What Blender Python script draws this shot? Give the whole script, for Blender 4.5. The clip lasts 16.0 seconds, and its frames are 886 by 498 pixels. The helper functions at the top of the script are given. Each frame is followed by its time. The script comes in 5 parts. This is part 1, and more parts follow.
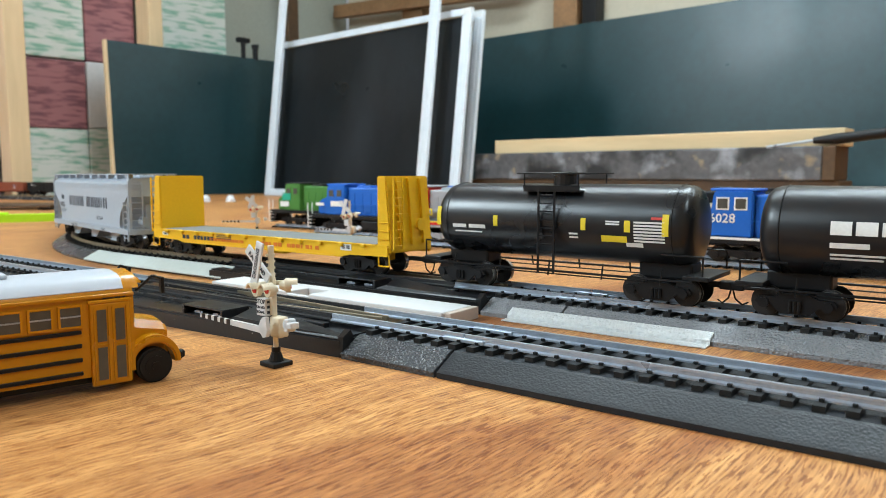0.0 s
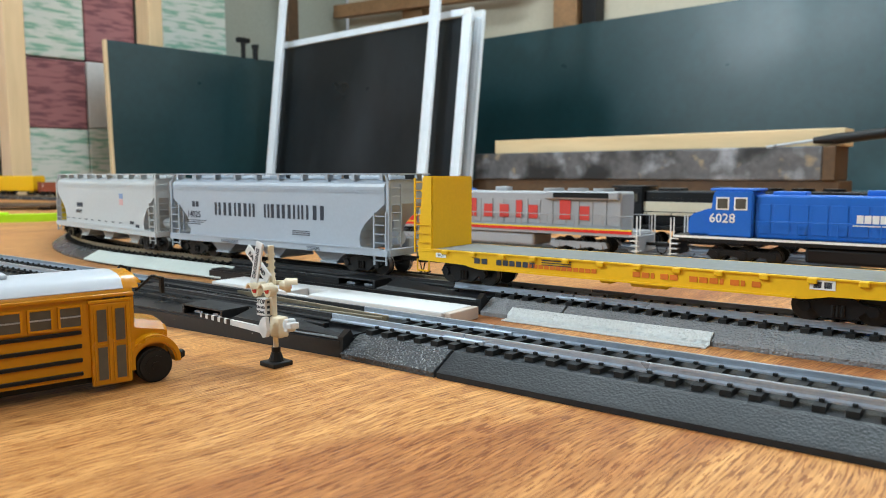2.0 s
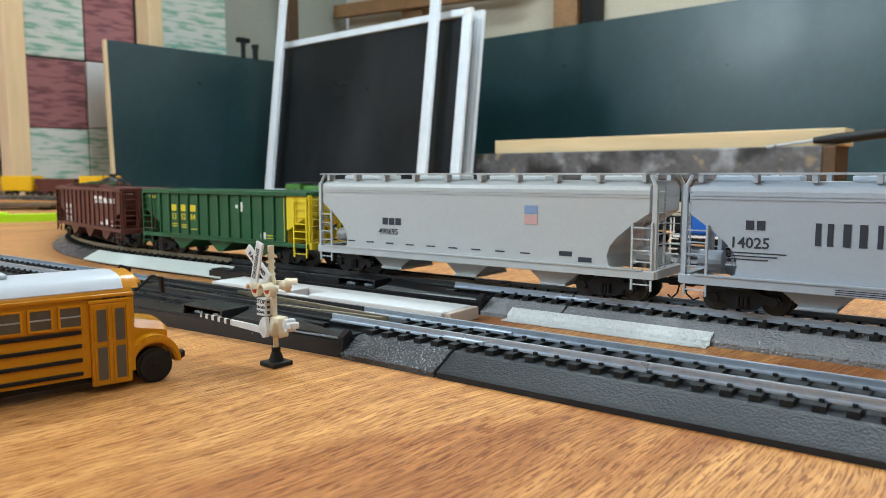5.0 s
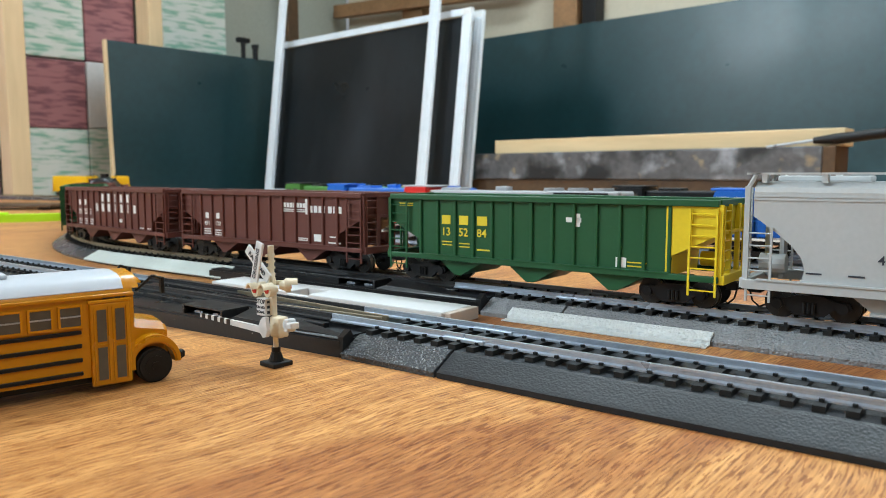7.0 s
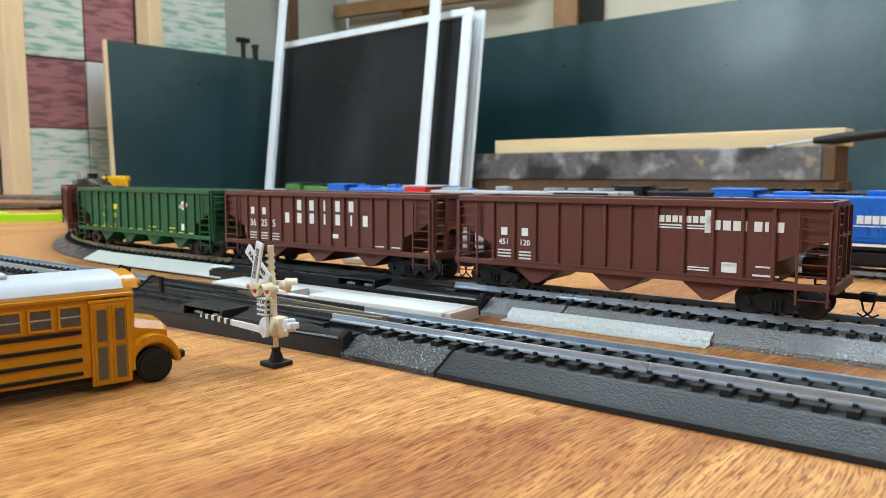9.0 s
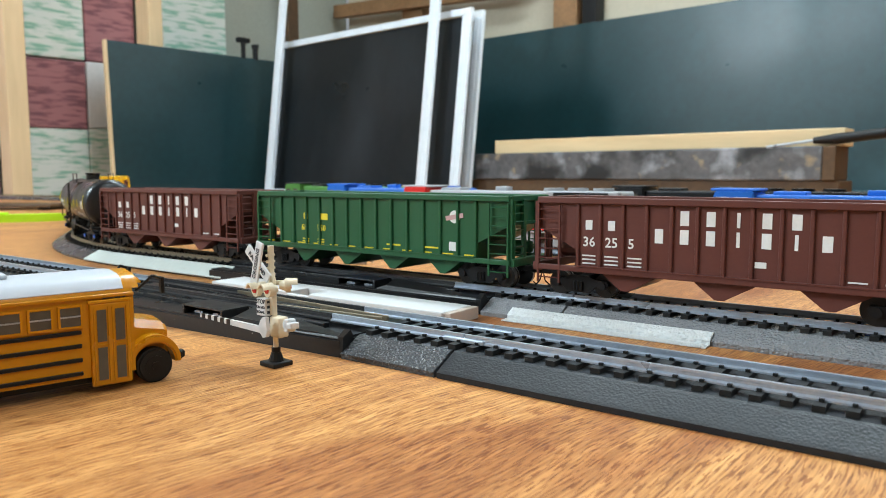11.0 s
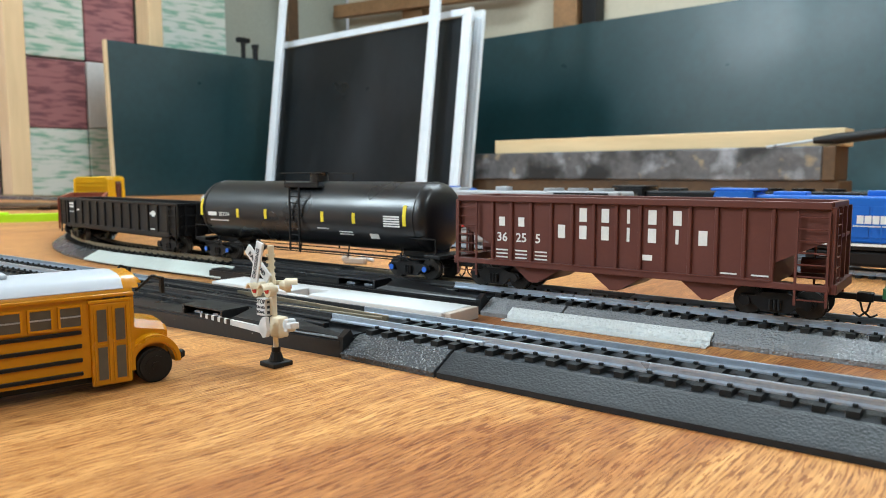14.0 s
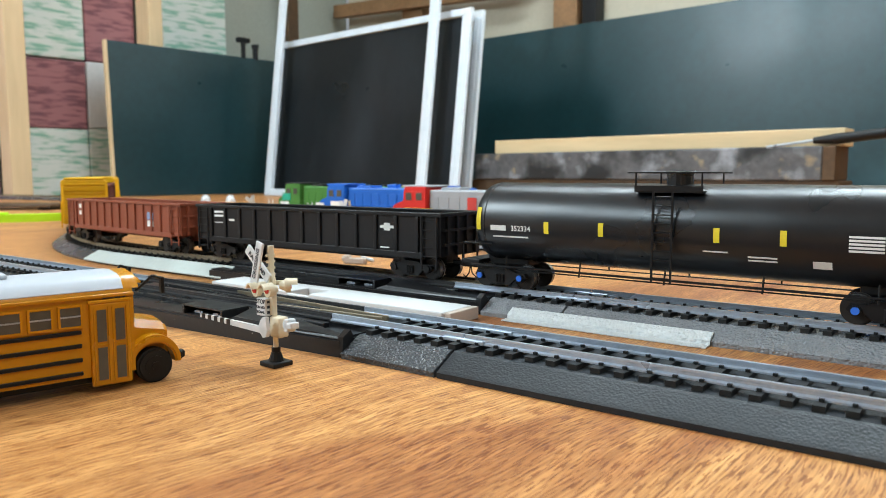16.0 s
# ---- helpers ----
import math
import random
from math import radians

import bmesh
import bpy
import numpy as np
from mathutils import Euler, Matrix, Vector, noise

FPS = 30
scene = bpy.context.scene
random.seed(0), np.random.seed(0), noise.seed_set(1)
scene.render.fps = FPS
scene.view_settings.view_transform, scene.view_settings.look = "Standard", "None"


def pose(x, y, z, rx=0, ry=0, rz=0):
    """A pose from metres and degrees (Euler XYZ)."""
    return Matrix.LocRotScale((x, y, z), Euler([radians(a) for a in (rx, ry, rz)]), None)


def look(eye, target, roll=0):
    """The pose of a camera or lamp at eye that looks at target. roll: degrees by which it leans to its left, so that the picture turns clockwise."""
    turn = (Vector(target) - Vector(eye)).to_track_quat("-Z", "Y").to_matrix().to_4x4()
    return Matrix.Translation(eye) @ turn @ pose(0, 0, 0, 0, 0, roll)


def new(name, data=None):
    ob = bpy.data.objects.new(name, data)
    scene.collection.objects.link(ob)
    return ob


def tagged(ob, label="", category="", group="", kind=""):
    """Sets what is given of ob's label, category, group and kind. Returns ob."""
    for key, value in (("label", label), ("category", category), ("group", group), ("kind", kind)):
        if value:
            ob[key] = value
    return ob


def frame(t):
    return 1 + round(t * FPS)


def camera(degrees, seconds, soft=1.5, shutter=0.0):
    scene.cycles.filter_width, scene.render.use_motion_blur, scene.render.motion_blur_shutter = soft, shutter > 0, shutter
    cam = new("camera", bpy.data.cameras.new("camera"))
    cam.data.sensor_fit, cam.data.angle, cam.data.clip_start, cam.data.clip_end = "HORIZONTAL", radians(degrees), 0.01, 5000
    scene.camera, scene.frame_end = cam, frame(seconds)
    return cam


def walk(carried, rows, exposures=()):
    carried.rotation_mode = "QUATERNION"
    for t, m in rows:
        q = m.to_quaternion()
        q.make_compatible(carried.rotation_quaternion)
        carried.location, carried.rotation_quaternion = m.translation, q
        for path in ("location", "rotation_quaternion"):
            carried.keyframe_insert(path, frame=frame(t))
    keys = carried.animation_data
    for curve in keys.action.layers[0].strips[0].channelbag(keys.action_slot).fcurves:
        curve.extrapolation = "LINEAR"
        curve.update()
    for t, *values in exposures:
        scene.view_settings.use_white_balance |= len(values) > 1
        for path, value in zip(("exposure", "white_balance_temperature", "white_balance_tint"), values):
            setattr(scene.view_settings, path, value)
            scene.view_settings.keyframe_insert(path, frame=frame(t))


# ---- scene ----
# The camera stands still on the table.
cam = camera(62.2, 16.0, soft=0.6)
EYE = (0.0, 0.0, 0.0625)
PITCH = math.degrees(math.atan(131 / 1300))
cam.data.dof.use_dof = True
cam.data.dof.focus_distance = 0.26
cam.data.dof.aperture_fstop = 28.0
VIEW = pose(*EYE, 90 - PITCH, 0, 0)
walk(cam, [(0.0, VIEW), (16.0, VIEW)], exposures=[(0.0, -0.08), (2.5, -0.14), (4.0, -0.19), (6.5, -0.17), (7.0, -0.12), (9.0, 0.0), (16.0, 0.0)])

# ---- world and lamps ----
world = bpy.data.worlds.new("world")
scene.world = world
world.use_nodes = True
wbg = world.node_tree.nodes["Background"]
wbg.inputs[0].default_value = (0.85, 0.93, 1.0, 1)
wbg.inputs[1].default_value = 0.35


def area_lamp(name, place, target, sx, sy, watts, colour, roll=0):
    data = bpy.data.lights.new(name, "AREA")
    data.shape, data.size, data.size_y = "RECTANGLE", sx, sy
    data.energy, data.color = watts, colour
    ob = new(name, data)
    ob.matrix_world = look(place, target) @ pose(0, 0, 0, 0, 0, roll)
    return ob


# Unseen fill lamps added under the ceiling, standing in for fluorescent tubes.
COOL = (0.76, 0.92, 1.0)
area_lamp("ceiling_fill", (0.75, 1.05, 1.62), (0.75, 1.06, 0), 0.3, 1.0, 21, COOL)
area_lamp("ceiling_fill", (0.75, -0.50, 1.62), (0.60, 0.0, 0), 0.3, 1.2, 20, COOL)
area_lamp("ceiling_fill", (-1.65, -0.55, 1.58), (-0.4, 0.4, 0), 0.3, 1.3, 28, (0.71, 0.89, 1.0))
area_lamp("ceiling_fill", (1.55, 0.85, 1.62), (1.45, 0.95, 0), 0.3, 1.0, 14, COOL)
area_lamp("ceiling_fill", (0.02, 1.19, 1.62), (0.02, 1.20, 0), 0.20, 1.15, 26, COOL, 53)
area_lamp("ceiling_fill", (-1.95, 0.20, 1.58), (-0.9, 0.6, 0.2), 0.3, 1.2, 96, COOL)


# ---- materials ----
def mat(name, colour, rough=0.5, metal=0.0, grain=300.0, vary=0.12, bump=0.15, stain=25.0, coat=0.0, stretch=(1, 1, 1), spec=0.35):
    m = bpy.data.materials.new(name)
    m.use_nodes = True
    nt = m.node_tree
    bsdf = nt.nodes["Principled BSDF"]
    tc = nt.nodes.new("ShaderNodeTexCoord")
    mp = nt.nodes.new("ShaderNodeMapping")
    mp.inputs["Scale"].default_value = stretch
    nt.links.new(tc.outputs["Object"], mp.inputs[0])
    n1, n2 = nt.nodes.new("ShaderNodeTexNoise"), nt.nodes.new("ShaderNodeTexNoise")
    n1.inputs["Scale"].default_value, n2.inputs["Scale"].default_value = grain, stain
    n1.inputs["Detail"].default_value = n2.inputs["Detail"].default_value = 4
    for n in (n1, n2):
        nt.links.new(mp.outputs[0], n.inputs["Vector"])
    add = nt.nodes.new("ShaderNodeMath")
    add.operation = "ADD"
    nt.links.new(n1.outputs[0], add.inputs[0])
    nt.links.new(n2.outputs[0], add.inputs[1])
    ramp = nt.nodes.new("ShaderNodeMapRange")
    ramp.inputs[1].default_value, ramp.inputs[2].default_value = 0.6, 1.4
    ramp.inputs[3].default_value, ramp.inputs[4].default_value = 1 - vary, 1 + vary
    nt.links.new(add.outputs[0], ramp.inputs[0])
    mul = nt.nodes.new("ShaderNodeVectorMath")
    mul.operation = "SCALE"
    mul.inputs[0].default_value = colour
    nt.links.new(ramp.outputs[0], mul.inputs["Scale"])
    nt.links.new(mul.outputs[0], bsdf.inputs["Base Color"])
    bsdf.inputs["Roughness"].default_value = rough
    rr = nt.nodes.new("ShaderNodeMapRange")
    rr.inputs[1].default_value, rr.inputs[2].default_value = 0.3, 0.7
    rr.inputs[3].default_value, rr.inputs[4].default_value = max(0.02, rough - 0.08), min(1, rough + 0.08)
    nt.links.new(n2.outputs[0], rr.inputs[0])
    nt.links.new(rr.outputs[0], bsdf.inputs["Roughness"])
    bsdf.inputs["Metallic"].default_value = metal
    bsdf.inputs["Specular IOR Level"].default_value = spec
    bsdf.inputs["Coat Weight"].default_value = coat
    if bump:
        b = nt.nodes.new("ShaderNodeBump")
        b.inputs["Strength"].default_value = bump
        b.inputs["Distance"].default_value = 0.3 / grain
        nt.links.new(n1.outputs[0], b.inputs["Height"])
        nt.links.new(b.outputs[0], bsdf.inputs["Normal"])
    return m


def table_wood():
    """Honey-coloured laminate: long fine grain with short dark pores, and broad brown bands."""
    m = bpy.data.materials.new("table_laminate")
    m.use_nodes = True
    nt = m.node_tree
    L, N = nt.links.new, nt.nodes.new
    bsdf = nt.nodes["Principled BSDF"]
    tc = N("ShaderNodeTexCoord")

    def mapped(src, rot, scale, place=(0, 0, 0)):
        mp = N("ShaderNodeMapping")
        mp.inputs["Rotation"].default_value = (0, 0, radians(rot))
        mp.inputs["Scale"].default_value, mp.inputs["Location"].default_value = scale, place
        L(src, mp.inputs[0])
        return mp.outputs[0]

    def grain(vector, scale, detail, lo, hi, dark, light, warp=0.0):
        n, r = N("ShaderNodeTexNoise"), N("ShaderNodeValToRGB")
        n.inputs["Scale"].default_value, n.inputs["Detail"].default_value, n.inputs["Distortion"].default_value = scale, detail, warp
        L(vector, n.inputs["Vector"])
        r.color_ramp.elements[0].position, r.color_ramp.elements[1].position = lo, hi
        r.color_ramp.elements[0].color, r.color_ramp.elements[1].color = (*dark, 1), (*light, 1)
        L(n.outputs[0], r.inputs[0])
        return n.outputs[0], r.outputs[0]

    along = mapped(tc.outputs["Object"], -48, (1, 1, 1))
    wave = N("ShaderNodeTexNoise")
    wave.inputs["Scale"].default_value = 9
    L(along, wave.inputs["Vector"])
    bend = N("ShaderNodeVectorMath")
    bend.operation = "MULTIPLY_ADD"
    bend.inputs[1].default_value = (0, 0.02, 0)
    L(wave.outputs["Color"], bend.inputs[0])
    L(along, bend.inputs[2])
    across = bend.outputs[0]
    fine, c_fine = grain(mapped(across, 0, (0.035, 1, 1)), 1500, 3, 0.40, 0.60, (0.40, 0.185, 0.062), (0.60, 0.312, 0.114))
    pore, c_pore = grain(mapped(across, 0, (0.09, 1, 1)), 1650, 1, 0.42, 0.46, (0.56, 0.43, 0.34), (1, 1, 1))
    hue, c_hue = grain(mapped(across, 0, (0.03, 1, 1)), 170, 4, 0.36, 0.64, (0.84, 0.73, 0.61), (1.20, 1.18, 1.10))
    old = mapped(mapped(tc.outputs["Object"], -43, (1, 1, 1)), 0, (0.30, 1, 1), (0.31, 0.12, 0))
    broad, c_broad = grain(old, 17, 7, 0.37, 0.49, (0.66, 0.53, 0.47), (1, 1, 1), 0.9)
    colour = c_fine
    for layer in (c_pore, c_hue, c_broad):
        x = N("ShaderNodeVectorMath")
        x.operation = "MULTIPLY"
        L(colour, x.inputs[0])
        L(layer, x.inputs[1])
        colour = x.outputs[0]
    L(colour, bsdf.inputs["Base Color"])
    bsdf.inputs["Roughness"].default_value = 0.40
    bsdf.inputs["Specular IOR Level"].default_value = 0.38
    b = N("ShaderNodeBump")
    b.inputs["Strength"].default_value, b.inputs["Distance"].default_value = 0.25, 0.0004
    L(pore, b.inputs["Height"])
    L(b.outputs[0], bsdf.inputs["Normal"])
    return m


def pebbled(name, colour, rough, scale, strength, spec=0.5):
    """Moulded plastic with a leathery pebbled skin."""
    m = mat(name, colour, rough, 0, 700, 0.15, 0, spec=spec)
    nt = m.node_tree
    v, b, tc = nt.nodes.new("ShaderNodeTexVoronoi"), nt.nodes.new("ShaderNodeBump"), nt.nodes.new("ShaderNodeTexCoord")
    v.inputs["Scale"].default_value = scale
    v.feature = "SMOOTH_F1"
    nt.links.new(tc.outputs["Object"], v.inputs["Vector"])
    nt.links.new(v.outputs["Distance"], b.inputs["Height"])
    b.inputs["Strength"].default_value, b.inputs["Distance"].default_value = strength, 0.0006
    b.invert = True
    nt.links.new(b.outputs[0], nt.nodes["Principled BSDF"].inputs["Normal"])
    return m


WOOD = table_wood()
BED = pebbled("grey_pebbled_plastic", (0.050, 0.053, 0.058), 0.25, 1250, 1.0)
BEDM = pebbled("matt_grey_plastic", (0.016, 0.018, 0.021), 0.45, 1500, 0.22, 0.25)
# Paler copy of BED; the back track's stronger light is put into its colour.
BEDLIT = pebbled("lit_grey_pebbled_plastic", (0.21, 0.215, 0.225), 0.25, 1250, 1.0)
SWITCHK = mat("scuffed_black_plastic", (0.009, 0.009, 0.010), 0.32, 0, 500, 0.2, 0.12, spec=0.3)
TARNISH = mat("tarnished_rail", (0.22, 0.18, 0.125), 0.35, 0.5, 700, 0.2, 0.05)
BLACK = mat("black_plastic", (0.008, 0.008, 0.009), 0.42, 0, 500, 0.2, 0.1, spec=0.25)
TIE = mat("black_tie_plastic", (0.012, 0.012, 0.012), 0.5, 0, 900, 0.2, 0.2, spec=0.22)
DARKRAIL = mat("blackened_rail", (0.035, 0.035, 0.037), 0.38, 0.2, 700, 0.15, 0.05)
STEEL = mat("nickel_rail", (0.38, 0.43, 0.50), 0.32, 0.55, 700, 0.15, 0.05)
WHITE = mat("white_plastic", (0.58, 0.585, 0.59), 0.5, 0, 400, 0.04, 0.05)
CREAM = mat("cream_plastic", (0.66, 0.58, 0.43), 0.5, 0, 400, 0.06, 0.05)
CARD = mat("white_card", (0.48, 0.52, 0.49), 0.7, 0, 300, 0.06, 0.1)
TAPE = pebbled("masking_tape", (0.58, 0.60, 0.60), 0.42, 1100, 1.0)
TANK = mat("black_tank_paint", (0.007, 0.008, 0.010), 0.31, 0, 600, 0.2, 0.03, spec=0.48)
GREYP = mat("light_grey_paint", (0.355, 0.40, 0.46), 0.42, 0, 600, 0.05, 0.03)
GREYD = mat("warm_grey_paint", (0.44, 0.46, 0.47), 0.45, 0, 600, 0.05, 0.03)
YELLOW = mat("armour_yellow_paint", (0.74, 0.42, 0.008), 0.42, 0, 600, 0.06, 0.03)
LEMON = mat("lemon_yellow_paint", (0.75, 0.57, 0.025), 0.42, 0, 600, 0.06, 0.03)
DECK = mat("grey_deck_boards", (0.17, 0.178, 0.175), 0.7, 0, 500, 0.15, 0.2)
GREEN = mat("hopper_green_paint", (0.014, 0.085, 0.032), 0.42, 0, 600, 0.08, 0.03)
OXIDE = mat("oxide_red_paint", (0.11, 0.033, 0.025), 0.45, 0, 600, 0.08, 0.03)
RUST = mat("orange_brown_paint", (0.24, 0.06, 0.03), 0.45, 0, 600, 0.08, 0.03)
BLUE = mat("bright_blue_paint", (0.012, 0.12, 0.50), 0.38, 0, 600, 0.06, 0.03)
RED = mat("scarlet_paint", (0.60, 0.025, 0.02), 0.38, 0, 600, 0.06, 0.03)
SILVER = mat("silver_grey_paint", (0.33, 0.34, 0.36), 0.45, 0.1, 600, 0.08, 0.05)
LGREEN = mat("leaf_green_paint", (0.06, 0.20, 0.035), 0.45, 0, 600, 0.08, 0.03)
TEAL = mat("teal_paint", (0.02, 0.36, 0.24), 0.45, 0, 600, 0.08, 0.03)
MARKW = mat("white_lettering", (0.72, 0.72, 0.70), 0.6, 0, 900, 0.08, 0)
MARKK = mat("black_lettering", (0.03, 0.035, 0.05), 0.6, 0, 900, 0.1, 0)
MARKY = mat("yellow_lettering", (0.72, 0.56, 0.03), 0.6, 0, 900, 0.08, 0)
MARKO = mat("orange_lettering", (0.60, 0.15, 0.012), 0.6, 0, 900, 0.08, 0)
SHIELDB = mat("faded_blue_print", (0.20, 0.28, 0.46), 0.6, 0, 900, 0.08, 0)
SHIELDR = mat("faded_pink_print", (0.55, 0.33, 0.32), 0.6, 0, 900, 0.08, 0)
PINKG = mat("pinkish_grey_plastic", (0.50, 0.42, 0.36), 0.55, 0, 400, 0.06, 0.05)
MARKR = mat("red_lettering", (0.55, 0.05, 0.04), 0.6, 0, 900, 0.08, 0)
BUSY = mat("school_bus_yellow", (0.52, 0.21, 0.003), 0.28, 0, 600, 0.05, 0.02, coat=0.12)
BUSW = mat("white_roof_enamel", (0.47, 0.50, 0.55), 0.35, 0, 600, 0.03, 0.02)
RUBBER = mat("black_rubber", (0.014, 0.013, 0.012), 0.6, 0, 600, 0.2, 0.1, spec=0.22)
BOARD = mat("dark_green_chalkboard", (0.006, 0.030, 0.036), 0.34, 0, 60, 0.22, 0.02, stain=4.0, spec=0.5)
MESHD = mat("dark_screen_mesh", (0.009, 0.011, 0.013), 0.34, 0, 40, 0.25, 0.02, stain=5.0, spec=0.22)
ALU = mat("white_aluminium_frame", (0.62, 0.68, 0.74), 0.4, 0.1, 80, 0.06, 0.02)
PINE = mat("pale_pine", (0.60, 0.44, 0.26), 0.6, 0, 60, 0.14, 0.1, stain=9, stretch=(1, 1, 0.12))
PINEL = mat("pale_pine_plank", (0.60, 0.45, 0.26), 0.6, 0, 60, 0.16, 0.1, stain=9, stretch=(0.15, 1, 1))
BEAM = mat("stained_black_beam", (0.085, 0.085, 0.090), 0.5, 0, 90, 0.4, 0.3, stain=14)
DARK_SHADED_WOOD = mat("dark_and_shaded_brown_wood", (0.075, 0.042, 0.020), 0.6, 0, 80, 0.3, 0.2, stain=10)
BROWN = mat("brown_wood", (0.22, 0.12, 0.055), 0.6, 0, 80, 0.25, 0.2, stain=10)
PLASTER = mat("beige_wallboard", (0.44, 0.39, 0.30), 0.75, 0, 120, 0.08, 0.1, stain=3)
BOUNCEW = mat("white_bounce_paint", (0.66, 0.68, 0.70), 0.8, 0, 120, 0.05, 0.05, stain=2)
PALE = mat("pale_green_wall", (0.34, 0.36, 0.31), 0.75, 0, 120, 0.1, 0.1, stain=3)
WRAPW = mat("white_wrapping", (0.58, 0.58, 0.58), 0.7, 0, 60, 0.08, 0.2, stain=6)
NEON = mat("neon_green_plastic", (0.45, 0.78, 0.02), 0.4, 0, 300, 0.06, 0.03)
GLASS = mat("grey_window_glass", (0.085, 0.078, 0.065), 0.12, 0, 300, 0.2, 0)
LENS = mat("red_lens", (0.5, 0.03, 0.03), 0.25, 0, 300, 0.1, 0)
WHEELM = mat("dark_wheel_metal", (0.025, 0.023, 0.022), 0.38, 0.3, 700, 0.2, 0.05)
TREAD = mat("bright_wheel_tread", (0.30, 0.30, 0.30), 0.3, 0.8, 700, 0.15, 0.02)
BLUECAP = mat("blue_bearing_cap", (0.03, 0.14, 0.6), 0.4, 0, 700, 0.1, 0)


def patched(m, colour, scale, lo, hi, stretch=(1, 1, 1)):
    """Noise patches of a second colour over a material's own; wear on beam and switch."""
    nt = m.node_tree
    bsdf = nt.nodes["Principled BSDF"]
    src = bsdf.inputs["Base Color"].links[0].from_socket
    tc, mp, n = nt.nodes.new("ShaderNodeTexCoord"), nt.nodes.new("ShaderNodeMapping"), nt.nodes.new("ShaderNodeTexNoise")
    mp.inputs["Scale"].default_value = stretch
    nt.links.new(tc.outputs["Object"], mp.inputs[0])
    nt.links.new(mp.outputs[0], n.inputs["Vector"])
    n.inputs["Scale"].default_value, n.inputs["Detail"].default_value = scale, 6
    r = nt.nodes.new("ShaderNodeMapRange")
    r.inputs[1].default_value, r.inputs[2].default_value = lo, hi
    nt.links.new(n.outputs[0], r.inputs[0])
    mix = nt.nodes.new("ShaderNodeMix")
    mix.data_type = "RGBA"
    nt.links.new(r.outputs[0], mix.inputs["Factor"])
    nt.links.new(src, mix.inputs["A"])
    mix.inputs["B"].default_value = (*colour, 1)
    nt.links.new(mix.outputs["Result"], bsdf.inputs["Base Color"])


patched(BEAM, (0.26, 0.20, 0.13), 24, 0.60, 0.70)
patched(BEAM, (0.34, 0.36, 0.40), 13, 0.54, 0.70)
patched(BEAM, (0.012, 0.012, 0.013), 9, 0.50, 0.62)
patched(SWITCHK, (0.32, 0.32, 0.31), 420, 0.70, 0.76)
patched(BOARD, (0.022, 0.066, 0.078), 5, 0.58, 0.90)
patched(MESHD, (0.024, 0.028, 0.033), 4, 0.50, 0.80, (1, 1, 0.4))


def printed(name, base, ink, scale):
    """A sheet with rough printed lines, as on insulation wrapping."""
    m = mat(name, base, 0.7, 0, 120, 0.1, 0.1, stain=8)
    nt = m.node_tree
    bsdf = nt.nodes["Principled BSDF"]
    tc, mp, n = nt.nodes.new("ShaderNodeTexCoord"), nt.nodes.new("ShaderNodeMapping"), nt.nodes.new("ShaderNodeTexNoise")
    mp.inputs["Scale"].default_value = (0.3, 0.3, 1.7)
    nt.links.new(tc.outputs["Object"], mp.inputs[0])
    nt.links.new(mp.outputs[0], n.inputs["Vector"])
    n.inputs["Scale"].default_value, n.inputs["Detail"].default_value = scale, 5
    r = nt.nodes.new("ShaderNodeMapRange")
    r.inputs[1].default_value, r.inputs[2].default_value = 0.47, 0.62
    nt.links.new(n.outputs[0], r.inputs[0])
    mix = nt.nodes.new("ShaderNodeMix")
    mix.data_type = "RGBA"
    nt.links.new(r.outputs[0], mix.inputs["Factor"])
    mix.inputs["A"].default_value, mix.inputs["B"].default_value = (*base, 1), (*ink, 1)
    nt.links.new(mix.outputs["Result"], bsdf.inputs["Base Color"])
    return m


PRINTG = printed("green_printed_wrap", (0.60, 0.64, 0.60), (0.22, 0.42, 0.32), 60)
PRINTR = printed("maroon_printed_wrap", (0.32, 0.135, 0.145), (0.16, 0.062, 0.075), 60)
PRINTP = printed("pink_printed_wrap", (0.66, 0.55, 0.62), (0.45, 0.12, 0.36), 38)


# ---- mesh tools ----
def box(bm, cx, cy, cz, sx, sy, sz, bev=0.0, m=None, mi=0):
    r = bmesh.ops.create_cube(bm, size=1)
    vs = r["verts"]
    for v in vs:
        v.co = Vector((v.co.x * sx + cx, v.co.y * sy + cy, v.co.z * sz + cz))
    fs = {f for v in vs for f in v.link_faces}
    if bev:
        es = list({e for v in vs for e in v.link_edges})
        out = bmesh.ops.bevel(bm, geom=es, offset=bev, segments=2, affect="EDGES", profile=0.5)
        fs = set(out["faces"]) | {f for f in fs if f.is_valid}
        vs = list({v for f in fs for v in f.verts})
    if m is not None:
        for v in vs:
            v.co = m @ v.co
    for f in fs:
        if f.is_valid:
            f.material_index = mi
    return vs


def rod(bm, a, b, r, seg=8, r2=None):
    a, b = Vector(a), Vector(b)
    d = b - a
    rot = d.to_track_quat("Z", "Y").to_matrix().to_4x4()
    bmesh.ops.create_cone(bm, cap_ends=True, segments=seg, radius1=r, radius2=r if r2 is None else r2, depth=d.length,
                          matrix=Matrix.Translation((a + b) / 2) @ rot)


